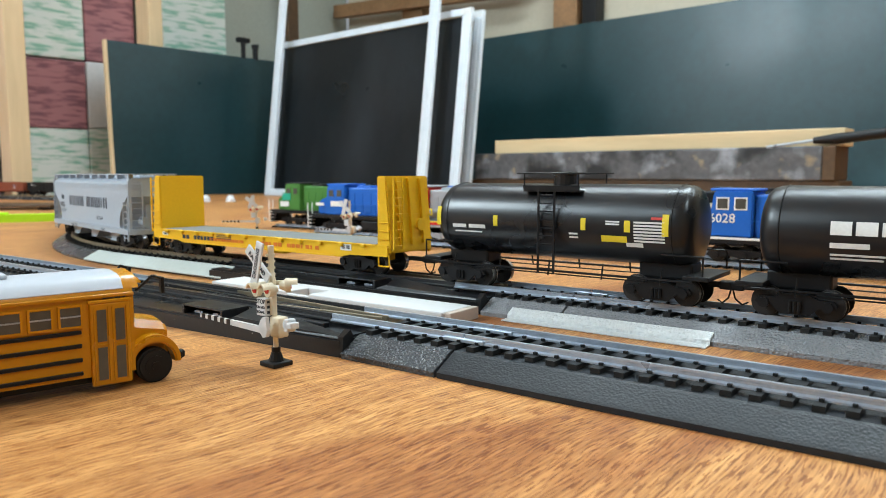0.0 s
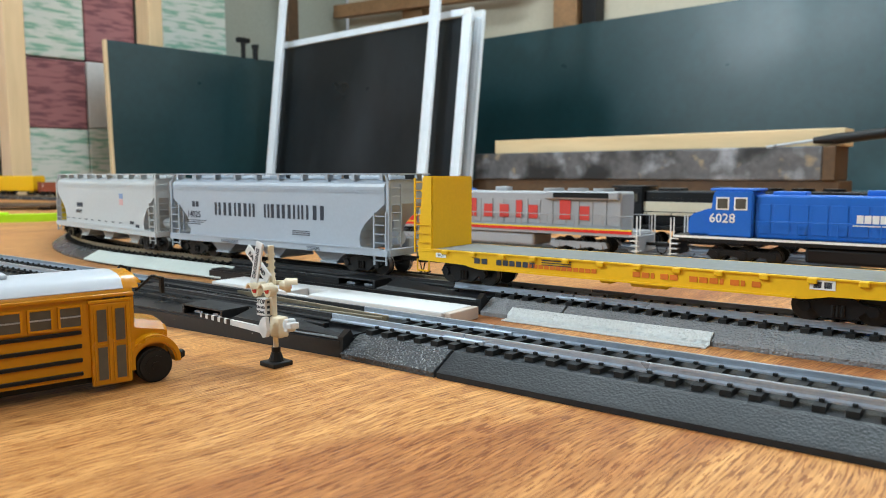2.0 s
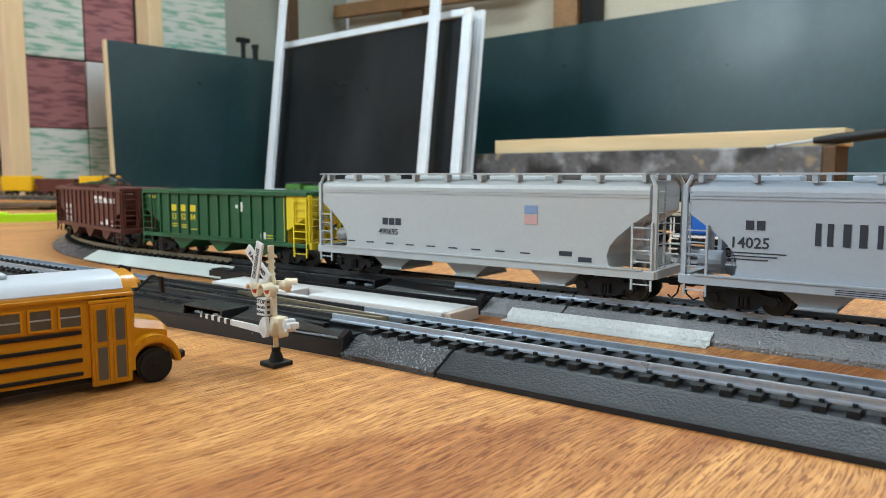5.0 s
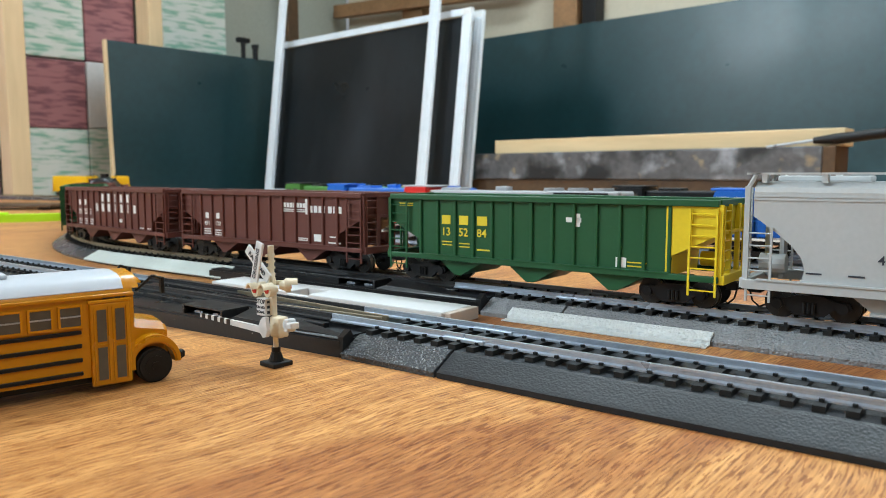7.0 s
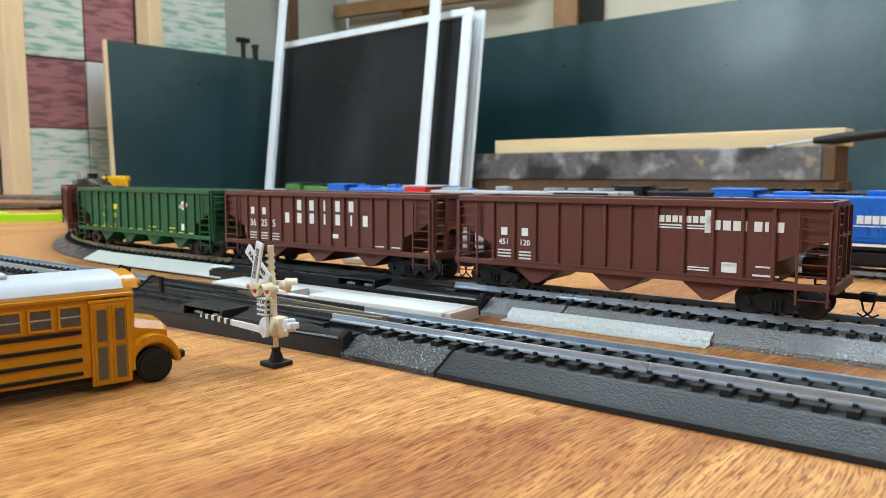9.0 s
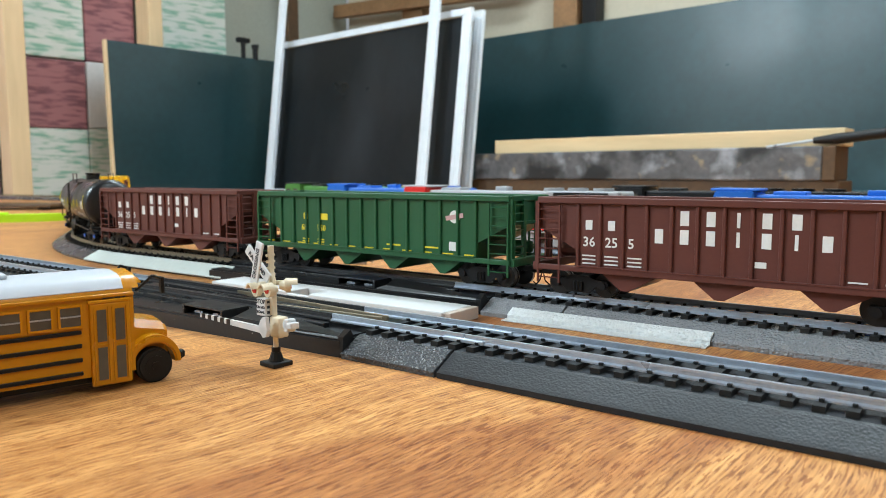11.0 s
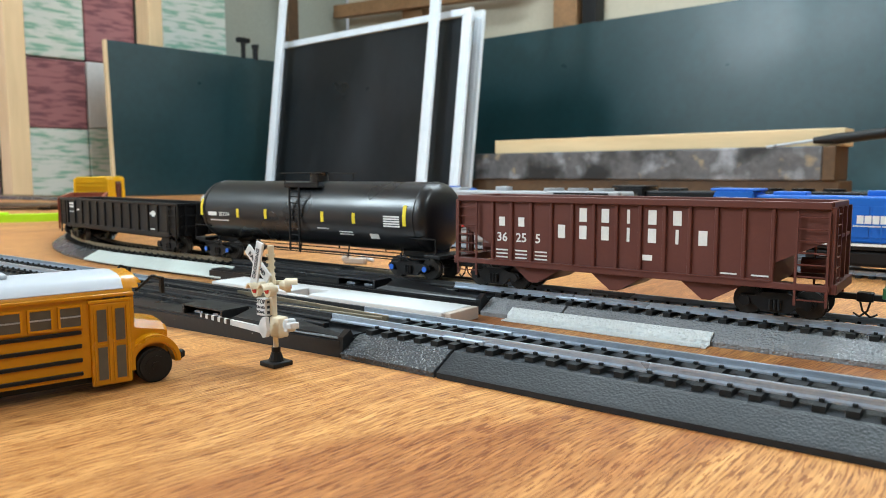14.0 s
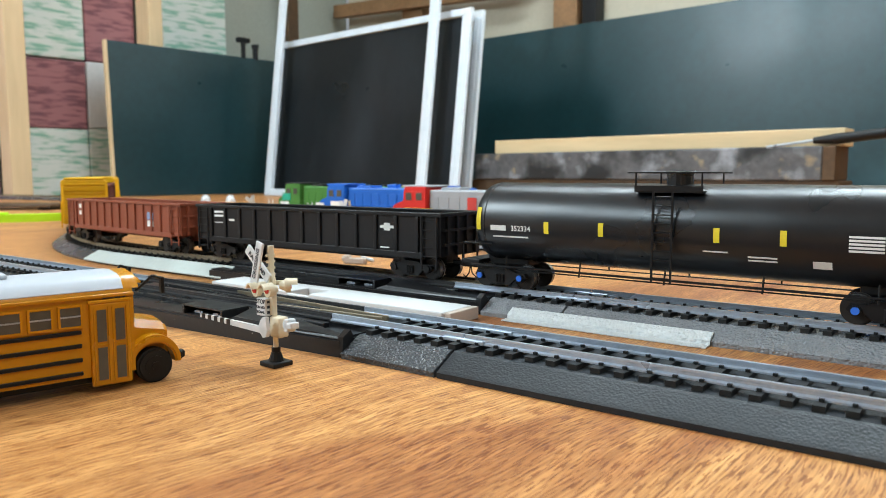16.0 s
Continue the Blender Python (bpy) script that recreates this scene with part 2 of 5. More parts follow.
def prism(bm, profile, axis, lo, hi):
    """Extrude a closed profile; axis y: profile is (x, z); axis x: profile is (y, z); axis z: profile is (x, y)."""
    def at(p, t):
        return {"y": (p[0], t, p[1]), "x": (t, p[0], p[1]), "z": (p[0], p[1], t)}[axis]
    A = [bm.verts.new(at(p, lo)) for p in profile]
    B = [bm.verts.new(at(p, hi)) for p in profile]
    n = len(profile)
    bm.faces.new(A)
    bm.faces.new(B[::-1])
    for i in range(n):
        bm.faces.new((A[i], B[i], B[(i + 1) % n], A[(i + 1) % n]))
    bmesh.ops.recalc_face_normals(bm, faces=bm.faces[:])


def finish(bm, name, materials, smooth=0):
    me = bpy.data.meshes.new(name)
    bm.to_mesh(me)
    bm.free()
    for m in (materials if isinstance(materials, (list, tuple)) else [materials]):
        me.materials.append(m)
    if smooth:
        me.shade_smooth()
        me.set_sharp_from_angle(angle=radians(smooth))
    return me


def part(name, bm, material, parent=None, label="", smooth=0):
    me = bm if isinstance(bm, bpy.types.Mesh) else finish(bm, name, material, smooth)
    ob = new(name, me)
    if parent:
        ob.parent = parent
    if label:
        ob["label"] = label
    return ob


def boxes(*rows):
    bm = bmesh.new()
    for r in rows:
        box(bm, *r)
    return bm


def empty(name, m=None):
    ob = new(name)
    ob.empty_display_size = 0.01
    if m is not None:
        ob.matrix_world = m
    return ob


def lettering(txt, size, material, parent, m, name="lettering", align="LEFT", wide=1.0):
    """Raised paint lettering in the built-in font; local x along the words, local y up."""
    cu = bpy.data.curves.new(name, "FONT")
    cu.body, cu.size, cu.align_x, cu.extrude, cu.resolution_u = txt, size, align, 0.00004, 2
    cu.offset = size * 0.015
    tmp = bpy.data.objects.new(name, cu)
    scene.collection.objects.link(tmp)
    me = bpy.data.meshes.new_from_object(tmp.evaluated_get(bpy.context.evaluated_depsgraph_get()))
    bpy.data.objects.remove(tmp)
    me.materials.clear()
    me.materials.append(material)
    me.transform(m @ Matrix.Diagonal((wide, 1, 1, 1)))
    return part(name, me, None, parent)


def bars(rows, material, parent, m, name="marking"):
    """Plain bars on a surface: rows of x, y, width, height in the surface's own plane. Fine print stays one piece."""
    fine = bmesh.new()
    for x, y, w, h in rows:
        if h > 0.0021:
            part(name, boxes((x + w / 2, y + h / 2, 0, w, h, 0.00012, 0.0, m)), material, parent)
        else:
            box(fine, x + w / 2, y + h / 2, 0, w, h, 0.00012, m=m)
    if len(fine.verts):
        tagged(part("fine_print", fine, material, parent), kind="stuff")
    else:
        fine.free()


def letterbars(word, x, y, w, h, gap=0.28):
    """One plain block for each letter of a trade name."""
    return [(x + i * w * (1 + gap), y, w * (0.45 if c in "I1" else 1), h) for i, c in enumerate(word) if c != " "]


def uprights(x, y, w, h):
    """A letter of a trade name as one or two plain upright bars."""
    if w < 0.0025:
        return [(x, y, w * 0.8, h)]
    return [(x, y, w * 0.30, h), (x + w * 0.62, y, w * 0.30, h)]


# ---- the run of the train ----
H0, H1, H2 = radians(-36.5), radians(-68.5), radians(-29)
LEVEL = 0.93
R1, R2 = 0.40, 0.45
BEND = 0.03                              # where the straight ends
P0 = Vector((-0.23, 0.538)) + BEND * Vector((math.cos(H0), math.sin(H0)))
RAILTOP = 0.011
ARC1, ARC2 = R1 * (H0 - H1), R2 * (H2 - H1)
C1 = P0 + R1 * Vector((-math.sin(H0), math.cos(H0)))
P1 = C1 + R1 * Vector((math.sin(H1), -math.cos(H1)))
D1 = Vector((math.cos(H1), math.sin(H1)))
PS = P1 - LEVEL * D1
C2 = PS + R2 * Vector((math.sin(H1), -math.cos(H1)))
P2 = C2 + R2 * Vector((-math.sin(H2), math.cos(H2)))


def main_line(s):
    """Place and heading on the main line; s grows in the direction of travel."""
    s -= BEND
    if s >= 0:
        return P0 + s * Vector((math.cos(H0), math.sin(H0))), H0
    if s >= -ARC1:
        h = H0 + s / R1
        return C1 + R1 * Vector((math.sin(h), -math.cos(h))), h
    if s >= -ARC1 - LEVEL:
        return P1 + (s + ARC1) * D1, H1
    s += LEVEL
    if s >= -ARC1 - ARC2:
        h = H1 - (s + ARC1) / R2
        return C2 + R2 * Vector((-math.sin(h), math.cos(h))), h
    return P2 + (s + ARC1 + ARC2) * Vector((math.cos(H2), math.sin(H2))), H2


def run(t):
    """How far the train has come; it slows a little."""
    return 0.1133 * t - 0.000335 * t * t


FRONT0, FRONTH = Vector((0.0, 0.2515)), radians(-36.5)


def front_line(s):
    return FRONT0 + s * Vector((math.cos(FRONTH), math.sin(FRONTH))), FRONTH


# ---- table, walls, ceiling ----
def setting():
    table = tagged(part("table_top", boxes((0.3, 1.0, -0.02, 5.2, 5.6, 0.04)), WOOD), "honey-brown laminate table top with dark wood grain", "table", kind="structure")
    WL = pose(-0.366, 2.9, 0, 0, 0, 46)      # local -x runs along the stud wall
    WR = pose(-0.366, 2.9, 0, 0, 0, -41)     # local +x runs along the chalkboard wall
    w = part("wall_left", boxes((-1.6, 0.16, 0.75, 3.4, 0.05, 2.4)), PALE)
    w.matrix_world = WL
    tagged(w, "pale grey-green wall behind the studs", "wall", kind="structure")
    w = part("wall_right", boxes((1.7, 0.12, 0.75, 3.6, 0.05, 2.4)), PLASTER)
    w.matrix_world = WR
    tagged(w, "beige wallboard with bare studs", "wall", kind="structure")
    # Unseen walls and ceiling added; their colours steer bounce and the boards' reflections.
    w = part("unseen_wall_back", boxes((0.3, -1.85, 0.75, 5.4, 0.05, 2.4)), PLASTER)
    tagged(w, "unseen beige wall, added to close the room", "wall", kind="structure")
    w = part("unseen_wall_left", boxes((-2.35, 0.0, 0.75, 0.05, 4.0, 2.4)), BOUNCEW)
    tagged(w, "unseen white wall, added to bounce light", "wall", kind="structure")
    w = part("unseen_wall_right", boxes((2.95, 0.3, 0.75, 0.05, 4.4, 2.4)), PLASTER)
    tagged(w, "unseen beige wall, added to close the room", "wall", kind="structure")
    c = part("ceiling", boxes((0.3, 1.0, 1.70, 5.6, 5.9, 0.04)), BOUNCEW)
    tagged(c, "unseen pale ceiling, added to bounce light", "ceiling", kind="structure")

    # studs and wrapped insulation on the left wall
    def stud(k, wide, z0, z1):
        ob = part("wall_stud", boxes((k, 0.02, (z0 + z1) / 2, wide, 0.09, z1 - z0, 0.003)), PINE)
        ob.matrix_world = WL
        tagged(ob, "pale pine wall stud, unpainted", "stud", "studs of the wall")
    stud(-1.172, 0.052, -0.0, 1.66)
    stud(-0.775, 0.045, -0.0, 1.66)
    stud(-1.62, 0.045, -0.0, 1.66)
    for k0, k1, cells in ((-1.145, -0.9540, ((0.0, 0.200, PRINTG), (0.200, 0.402, PRINTR), (0.405, 0.72, PRINTG))),
                          (-0.9535, -0.80, ((0.0, 0.205, PRINTG), (0.205, 0.405, WRAPW), (0.405, 0.74, PRINTR))),
                          (-0.75, -0.48, ((0.0, 0.45, PRINTR), (0.45, 0.78, PRINTG))),
                          (-1.40, -1.20, ((0.0, 0.19, PRINTP), (0.19, 0.35, PRINTR), (0.35, 0.7, PRINTP)))):
        for z0, z1, m in cells:
            ob = part("insulation_sheet", boxes(((k0 + k1) / 2, 0.085, (z0 + z1) / 2, k1 - k0 - 0.002, 0.03, z1 - z0 - 0.002, 0.004)), m)
            ob.matrix_world = WL
            word = {PRINTG: "white wrapping with rough green print", PRINTR: "maroon wrapping with dark print", PRINTP: "white wrapping with pink print", WRAPW: "plain white wrapping"}[m]
            tagged(ob, "insulation sheet in " + word + " between studs", "insulation", "insulation sheets")

    # chalkboard that leans on the stud wall
    b = empty("chalkboard", WL @ pose(-0.62, -0.10, 0.0, -3, 0, 0))
    tagged(b, "dark green chalkboard panel leaning on the stud wall", "chalkboard", "chalkboards")
    part("panel", boxes((0.02, 0, 0.225, 0.70, 0.012, 0.45, 0.002)), BOARD, b)
    part("edge_strip", boxes((-0.334, 0.0, 0.225, 0.008, 0.016, 0.45, 0.001)), PINE, b, "raw wooden edge")

    # large chalkboard along the right wall
    b = empty("chalkboard", WR @ pose(1.5, 0.03, 0.0, -1, 0, 0))
    tagged(b, "long dark green chalkboard standing against the wall", "chalkboard", "chalkboards")
    part("panel", boxes((0.25, 0, 0.2575, 2.4, 0.014, 0.515, 0.002)), BOARD, b)
    part("ledge", boxes((0.75, -0.02, 0.02, 1.2, 0.03, 0.012, 0.002)), BOARD, b)
    for k, m, lab, wd in ((0.943, BROWN, "orange-brown wooden stud beside the chalkboard", 0.082), (1.028, BLACK, "black metal post beside a wooden stud", 0.050), (0.30, BROWN, "brown wooden stud behind the window screens", 0.10)):
        ob = part("wall_post", boxes((k, 0.065, 0.83, wd, 0.05, 1.66, 0.003)), m)
        ob.matrix_world = WR
        tagged(ob, lab, "post")

    # window screens that lean together in the corner
    def screen(x, y, width, height, lean, stile, rail, label, meshed=True):
        e = empty("window_screen", pose(x, y, 0, 0, 0, -41) @ pose(0, 0, 0, -lean, 0, 0))
        tagged(e, label, "window screen", "window screens")
        if meshed:
            part("mesh", boxes((width / 2, 0.002, height / 2, width - 0.01, 0.002, height - 0.01)), MESHD, e)
        for sx in (stile / 2, width - stile / 2):
            part("stile", boxes((sx, 0, height / 2, stile, 0.012, height, 0.002), (sx, -0.0062, height / 2, stile * 0.25, 0.002, height - 0.004)), ALU, e)
        for sz in (height - rail / 2, rail / 2):
            part("rail", boxes((width / 2, 0, sz, width - 2 * stile, 0.012, rail, 0.002)), ALU, e)
        for sx in (stile / 2, width - stile / 2):
            part("corner_joint", boxes((sx, -0.001, height - rail / 2, stile * 0.94, 0.0125, rail * 0.9, 0.001)), WHITE, e)
    screen(-0.545, 2.26, 0.660, 0.85, 7, 0.029, 0.02, "tall empty white aluminium frame leaning in the corner", False)
    screen(-0.554, 2.33, 0.782, 0.478, 7, 0.028, 0.019, "window screen with dark mesh in a white frame, leaning")
    screen(-0.53, 2.387, 0.792, 0.482, 7, 0.029, 0.019, "window screen with dark mesh leaning behind another screen")

    # timbers on the table
    T = pose(0.067, 1.9, 0, 0, 0, -41)
    # The bearer's brown is darkened to hold the shade under the beam.
    ob = part("timber_bearer", boxes((0.43, 0.06, 0.026, 0.86, 0.10, 0.052, 0.003)), DARK_SHADED_WOOD)
    ob.matrix_world = T
    tagged(ob, "brown wooden bearer under a blackened beam", "timber")
    ob = part("timber_beam", boxes((0.422, 0.05, 0.084, 0.816, 0.09, 0.064, 0.003)), BEAM)
    ob.matrix_world = T
    tagged(ob, "blackened wooden beam with pale worn patches, on a bearer", "timber")
    ob = part("timber_end_block", boxes((0.842, 0.05, 0.084, 0.022, 0.095, 0.064, 0.002)), DARK_SHADED_WOOD)
    ob.matrix_world = T
    tagged(ob, "brown wooden block at the end of the blackened beam", "timber")
    ob = part("timber_plank", boxes((0.460, 0.065, 0.1325, 0.80, 0.07, 0.033, 0.002)), PINEL)
    ob.matrix_world = T
    tagged(ob, "pale pine plank lying on the blackened beam", "timber")
    e = empty("screwdriver", T @ pose(0.812, 0.012, 0.126, 0, -3, 4))
    tagged(e, "black-handled screwdriver lying on the timbers", "screwdriver")
    bm = bmesh.new()
    rod(bm, (0, 0, 0), (0.035, 0, 0), 0.006, 12, 0.010)
    rod(bm, (0.035, 0, 0), (0.115, 0, 0.004), 0.010, 12, 0.009)
    rod(bm, (0.115, 0, 0.004), (0.125, 0, 0.0045), 0.009, 12, 0.004)
    part("handle", bm, BLACK, e, smooth=40)
    bm = bmesh.new()
    rod(bm, (-0.082, 0, -0.006), (0, 0, 0), 0.0028, 8)
    part("shaft", bm, STEEL, e)

    # clamp on the left board's top edge, neon marker, dark shelf edge
    e = empty("spring_clamp", WL @ pose(-0.505, -0.078, 0.455))
    tagged(e, "black spring clamp on the chalkboard's top edge", "clamp")
    bm = bmesh.new()
    rod(bm, (0, 0, -0.01), (0, 0, 0.045), 0.008)
    box(bm, 0, 0, 0.05, 0.045, 0.02, 0.016, 0.004)
    part("jaw", bm, BLACK, e)
    bm = bmesh.new()
    rod(bm, (0.045, 0, -0.01), (0.045, 0, 0.03), 0.009)
    rod(bm, (0.045, 0, 0.03), (0.045, 0, 0.04), 0.012)
    part("screw", bm, BLACK, e)
    ob = part("wall_post", boxes((-0.225, 0.06, 0.83, 0.045, 0.05, 1.66, 0.003)), DARK_SHADED_WOOD)
    ob.matrix_world = WL
    tagged(ob, "dark brown wooden post in the wall's corner", "post")
    e = empty("low_shelf", pose(-0.985, 1.33, 0))
    tagged(e, "low dark wooden shelf board lying beyond the tracks", "shelf")
    part("board", boxes((0, 0.03, 0.0075, 0.57, 0.10, 0.005, 0.001)), DARK_SHADED_WOOD, e)
    for x in (-0.27, 0.0, 0.27):
        part("batten", boxes((x, 0.03, 0.0025, 0.02, 0.09, 0.005, 0.0005)), BLACK, e)
    ob = part("brown_batten", boxes((0.36, -0.02, 0.70, 0.9, 0.03, 0.05, 0.003)), BROWN)
    ob.matrix_world = WR @ pose(-0.05, 0.05, 0.0, 0, 3, 0)
    tagged(ob, "dark brown wooden batten fixed along the wall", "batten")
    e = empty("neon_tool", pose(-0.60, 0.975, 0, 0, 0, 28))
    tagged(e, "neon green plastic tool lying on the table", "tool")
    bm = bmesh.new()
    prism(bm, [(-0.16, -0.014), (0.05, -0.013), (0.082, -0.007), (0.088, 0.0), (0.082, 0.007), (0.05, 0.013), (-0.16, 0.014)], "z", 0.0, 0.010)
    part("body", bm, NEON, e)
    part("grip", boxes((-0.03, 0, 0.0113, 0.10, 0.012, 0.003, 0.001)), NEON, e)
    for x, y in ((-0.555, 1.72), (-0.50, 1.73)):
        bm = bmesh.new()
        bmesh.ops.create_uvsphere(bm, u_segments=14, v_segments=8, radius=0.010)
        for v in bm.verts:
            v.co.z = max(v.co.z, -0.006) + 0.006
        rod(bm, (0, 0, 0), (0, 0, 0.006), 0.011, 14)
        ob = part("push_knob", bm, WHITE, smooth=50)
        ob.location = (x, y, 0)
        tagged(ob, "small white plastic knob on the table", "knob", "white knobs")


# ---- track ----
def sweep(line, s0, s1, step, profile, closed=True):
    bm = bmesh.new()
    n = max(1, int(round((s1 - s0) / step)))
    prev = None
    for i in range(n + 1):
        p, h = line(s0 + (s1 - s0) * i / n)
        lx, ly = -math.sin(h), math.cos(h)
        ring = [bm.verts.new((p.x + lx * y, p.y + ly * y, z)) for y, z in profile]
        if prev:
            for j in range(len(ring)):
                k = (j + 1) % len(ring)
                bm.faces.new((prev[j], ring[j], ring[k], prev[k]))
        else:
            bm.faces.new(ring)
        prev = ring
    bm.faces.new(prev[::-1])
    bmesh.ops.recalc_face_normals(bm, faces=bm.faces[:])
    return bm


BEDP = [(-0.0250, 0), (-0.0252, 0.0018), (-0.0240, 0.0025), (-0.0165, 0.0064), (-0.0155, 0.0068), (0.0155, 0.0068), (0.0165, 0.0064), (0.0240, 0.0025), (0.0252, 0.0018), (0.0250, 0)]
RAILP = [(-0.0013, 0.0084), (0.0013, 0.0084), (0.0013, 0.0089), (0.0004, 0.0093), (0.0004, 0.0101), (0.0006, 0.0103), (0.0006, 0.0110), (-0.0006, 0.0110), (-0.0006, 0.0103), (-0.0004, 0.0101), (-0.0004, 0.0093), (-0.0013, 0.0089)]


def tie_mesh(length):
    bm = bmesh.new()
    box(bm, 0, 0, 0.0076, 0.0029, length, 0.0016, 0.0)
    for y in (-0.0104, -0.0072, 0.0072, 0.0104):
        box(bm, 0, y, 0.0088, 0.0012, 0.0010, 0.0008, 0.0)
    return finish(bm, "tie", TIE)


def track(name, line, bed_cuts, rails, label, ties, matt=9.0, plain=None):
    e = empty(name)
    tagged(e, label, "model track", "model railway tracks")
    for a, b in zip(bed_cuts[:-1], bed_cuts[1:]):
        part("roadbed", sweep(line, a + 0.0006, b - 0.0006, 0.02, BEDP), BEDM if a >= matt else plain or BED, e, "matt grey plastic roadbed" if a >= matt else "grey pebbled plastic roadbed")
    for r0, r1, metal in rails:
        for off in (-0.00885, 0.00885):
            part("rail", sweep(line, r0 + 0.0003, r1 - 0.0003, 0.012, [(y + off, z) for y, z in RAILP]), metal, e, "bright nickel rail" if metal is STEEL else "blackened rail")
    me = tie_mesh(0.0288)
    s = ties[0]
    while s < ties[1]:
        p, h = line(s)
        ob = part("tie", me, None, e)
        ob.matrix_local = pose(p.x, p.y, 0, 0, 0, math.degrees(h))
        s += 0.0071
    return e


def place_on(line, s, off=0.0, z=0.0):
    p, h = line(s)
    return pose(p.x - math.sin(h) * off, p.y + math.cos(h) * off, z, 0, 0, math.degrees(h))


def turnout(name, line, s, length, near0, near1, far, label, bx):
    """Smooth black base of a switch whose near edge tapers in; a low machine box with an open slot, then a long wedge that falls away to a lip."""
    e = empty(name, place_on(line, s))
    tagged(e, label, "track switch", "track switches")
    h = length / 2

    def edge(x):
        return -near0 + (near0 - near1) * (x + h) / length

    bm = bmesh.new()
    prism(bm, [(-h, -near0), (h, -near1), (h, far), (-h, far)], "z", 0.0, 0.0066)
    bmesh.ops.bevel(bm, geom=[ed for ed in bm.edges if all(v.co.z > 0.006 for v in ed.verts)], offset=0.0009, segments=2, affect="EDGES")
    part("base", bm, SWITCHK, e)
    # machine box, open towards the near side
    y0 = edge(bx) + 0.0006
    bm = bmesh.new()
    box(bm, bx, y0 + 0.0065, 0.0099, 0.026, 0.0125, 0.0008, 0.0002)
    box(bm, bx - 0.0124, y0 + 0.006, 0.0080, 0.0012, 0.0125, 0.0034, 0.0002)
    box(bm, bx + 0.0124, y0 + 0.006, 0.0080, 0.0012, 0.0125, 0.0034, 0.0002)
    box(bm, bx, y0 + 0.0125, 0.0080, 0.026, 0.0010, 0.0034, 0.0002)
    part("switch_box", bm, SWITCHK, e)
    for dx in (-0.006, 0.006):
        part("slot_contact", boxes((bx + dx, y0 + 0.0050, 0.0072, 0.0055, 0.0050, 0.0010, 0.0003), (bx + dx, y0 + 0.0026, 0.0077, 0.0028, 0.0010, 0.0006)), STEEL, e)
    # wedge
    bm = bmesh.new()
    w0, w1 = bx + 0.0132, h - 0.001
    low = [bm.verts.new((x, y, 0.0064)) for x, y in ((w0, y0), (w1, edge(w1) + 0.0006), (w1, edge(w1) + 0.004), (w0, y0 + 0.018))]
    top = [bm.verts.new((x, y, z)) for x, y, z in ((w0 + 0.006, y0 + 0.0008, 0.0085), (w1, edge(w1) + 0.0010, 0.0072), (w1, edge(w1) + 0.0036, 0.0074), (w0, y0 + 0.017, 0.0101))]
    bm.faces.new(low[::-1])
    bm.faces.new((top[0], top[1], top[2]))
    bm.faces.new((top[0], top[2], top[3]))
    for i in range(4):
        bm.faces.new((low[i], low[(i + 1) % 4], top[(i + 1) % 4], top[i]))
    bmesh.ops.recalc_face_normals(bm, faces=bm.faces[:])
    part("wedge_cover", bm, SWITCHK, e)
    bm = bmesh.new()
    prism(bm, [(edge(h) - 0.0002, 0.001), (edge(h) + 0.0058, 0.0066), (edge(h) + 0.0040, 0.0094), (edge(h) + 0.0004, 0.0072)], "x", h - 0.0012, h + 0.0014)
    part("end_lip", bm, SWITCHK, e)
    # moulded strips between and beside the rails
    for x0, x1, ya, yb, wide, z in ((-h * 0.96, h * 0.80, -0.0135, -0.0135, 0.0030, 0.0076), (-h * 0.95, h * 0.55, -0.0040, 0.0050, 0.0022, 0.0084), (-h * 0.70, h * 0.98, 0.0042, -0.0035, 0.0016, 0.0090),
                                    (-h * 0.5, h * 0.45, 0.0140, 0.0140, 0.0050, 0.0078), (-h * 0.9, -h * 0.1, 0.0205, 0.0190, 0.0060, 0.0074), (h * 0.05, h * 0.92, -0.0058, -0.0058, 0.0012, 0.0096)):
        a, c = Vector((x0, ya, 0)), Vector((x1, yb, 0))
        d = c - a
        mid = (a + c) / 2
        part("guard_strip", boxes((0, 0, z - 0.0007, d.length, wide, 0.0030, 0.0003, pose(mid.x, mid.y, 0, 0, 0, math.degrees(math.atan2(d.y, d.x))))), SWITCHK, e)
    for x0, x1, ya, yb in ((-0.01, h * 0.99, 0.0085, 0.0020), (0.0, h * 0.99, -0.0080, -0.0010)):
        d = Vector((x1 - x0, yb - ya, 0))
        part("point_rail", boxes((0, 0, 0.0094, d.length, 0.0009, 0.0022, 0.0002, pose((x0 + x1) / 2, (ya + yb) / 2, 0, 0, 0, math.degrees(math.atan2(d.y, d.x))))), TARNISH, e, "tarnished point rail")
    return e


def loose_piece():
    e = empty("broken_gate", pose(-0.062, 0.515, 0, 0, 0, -20))
    tagged(e, "pale plastic gate piece lying on the table", "plastic piece")
    bm = bmesh.new()
    box(bm, 0, 0, 0.0022, 0.017, 0.005, 0.0044, 0.001)
    rod(bm, (-0.009, 0, 0.0028), (-0.004, 0, 0.005), 0.0025, 10)
    part("body", bm, PINKG, e)
    bm = bmesh.new()
    rod(bm, (0.004, 0.001, 0.0050), (0.013, 0.003, 0.0022), 0.0014, 8)
    part("arm", bm, WHITE, e)


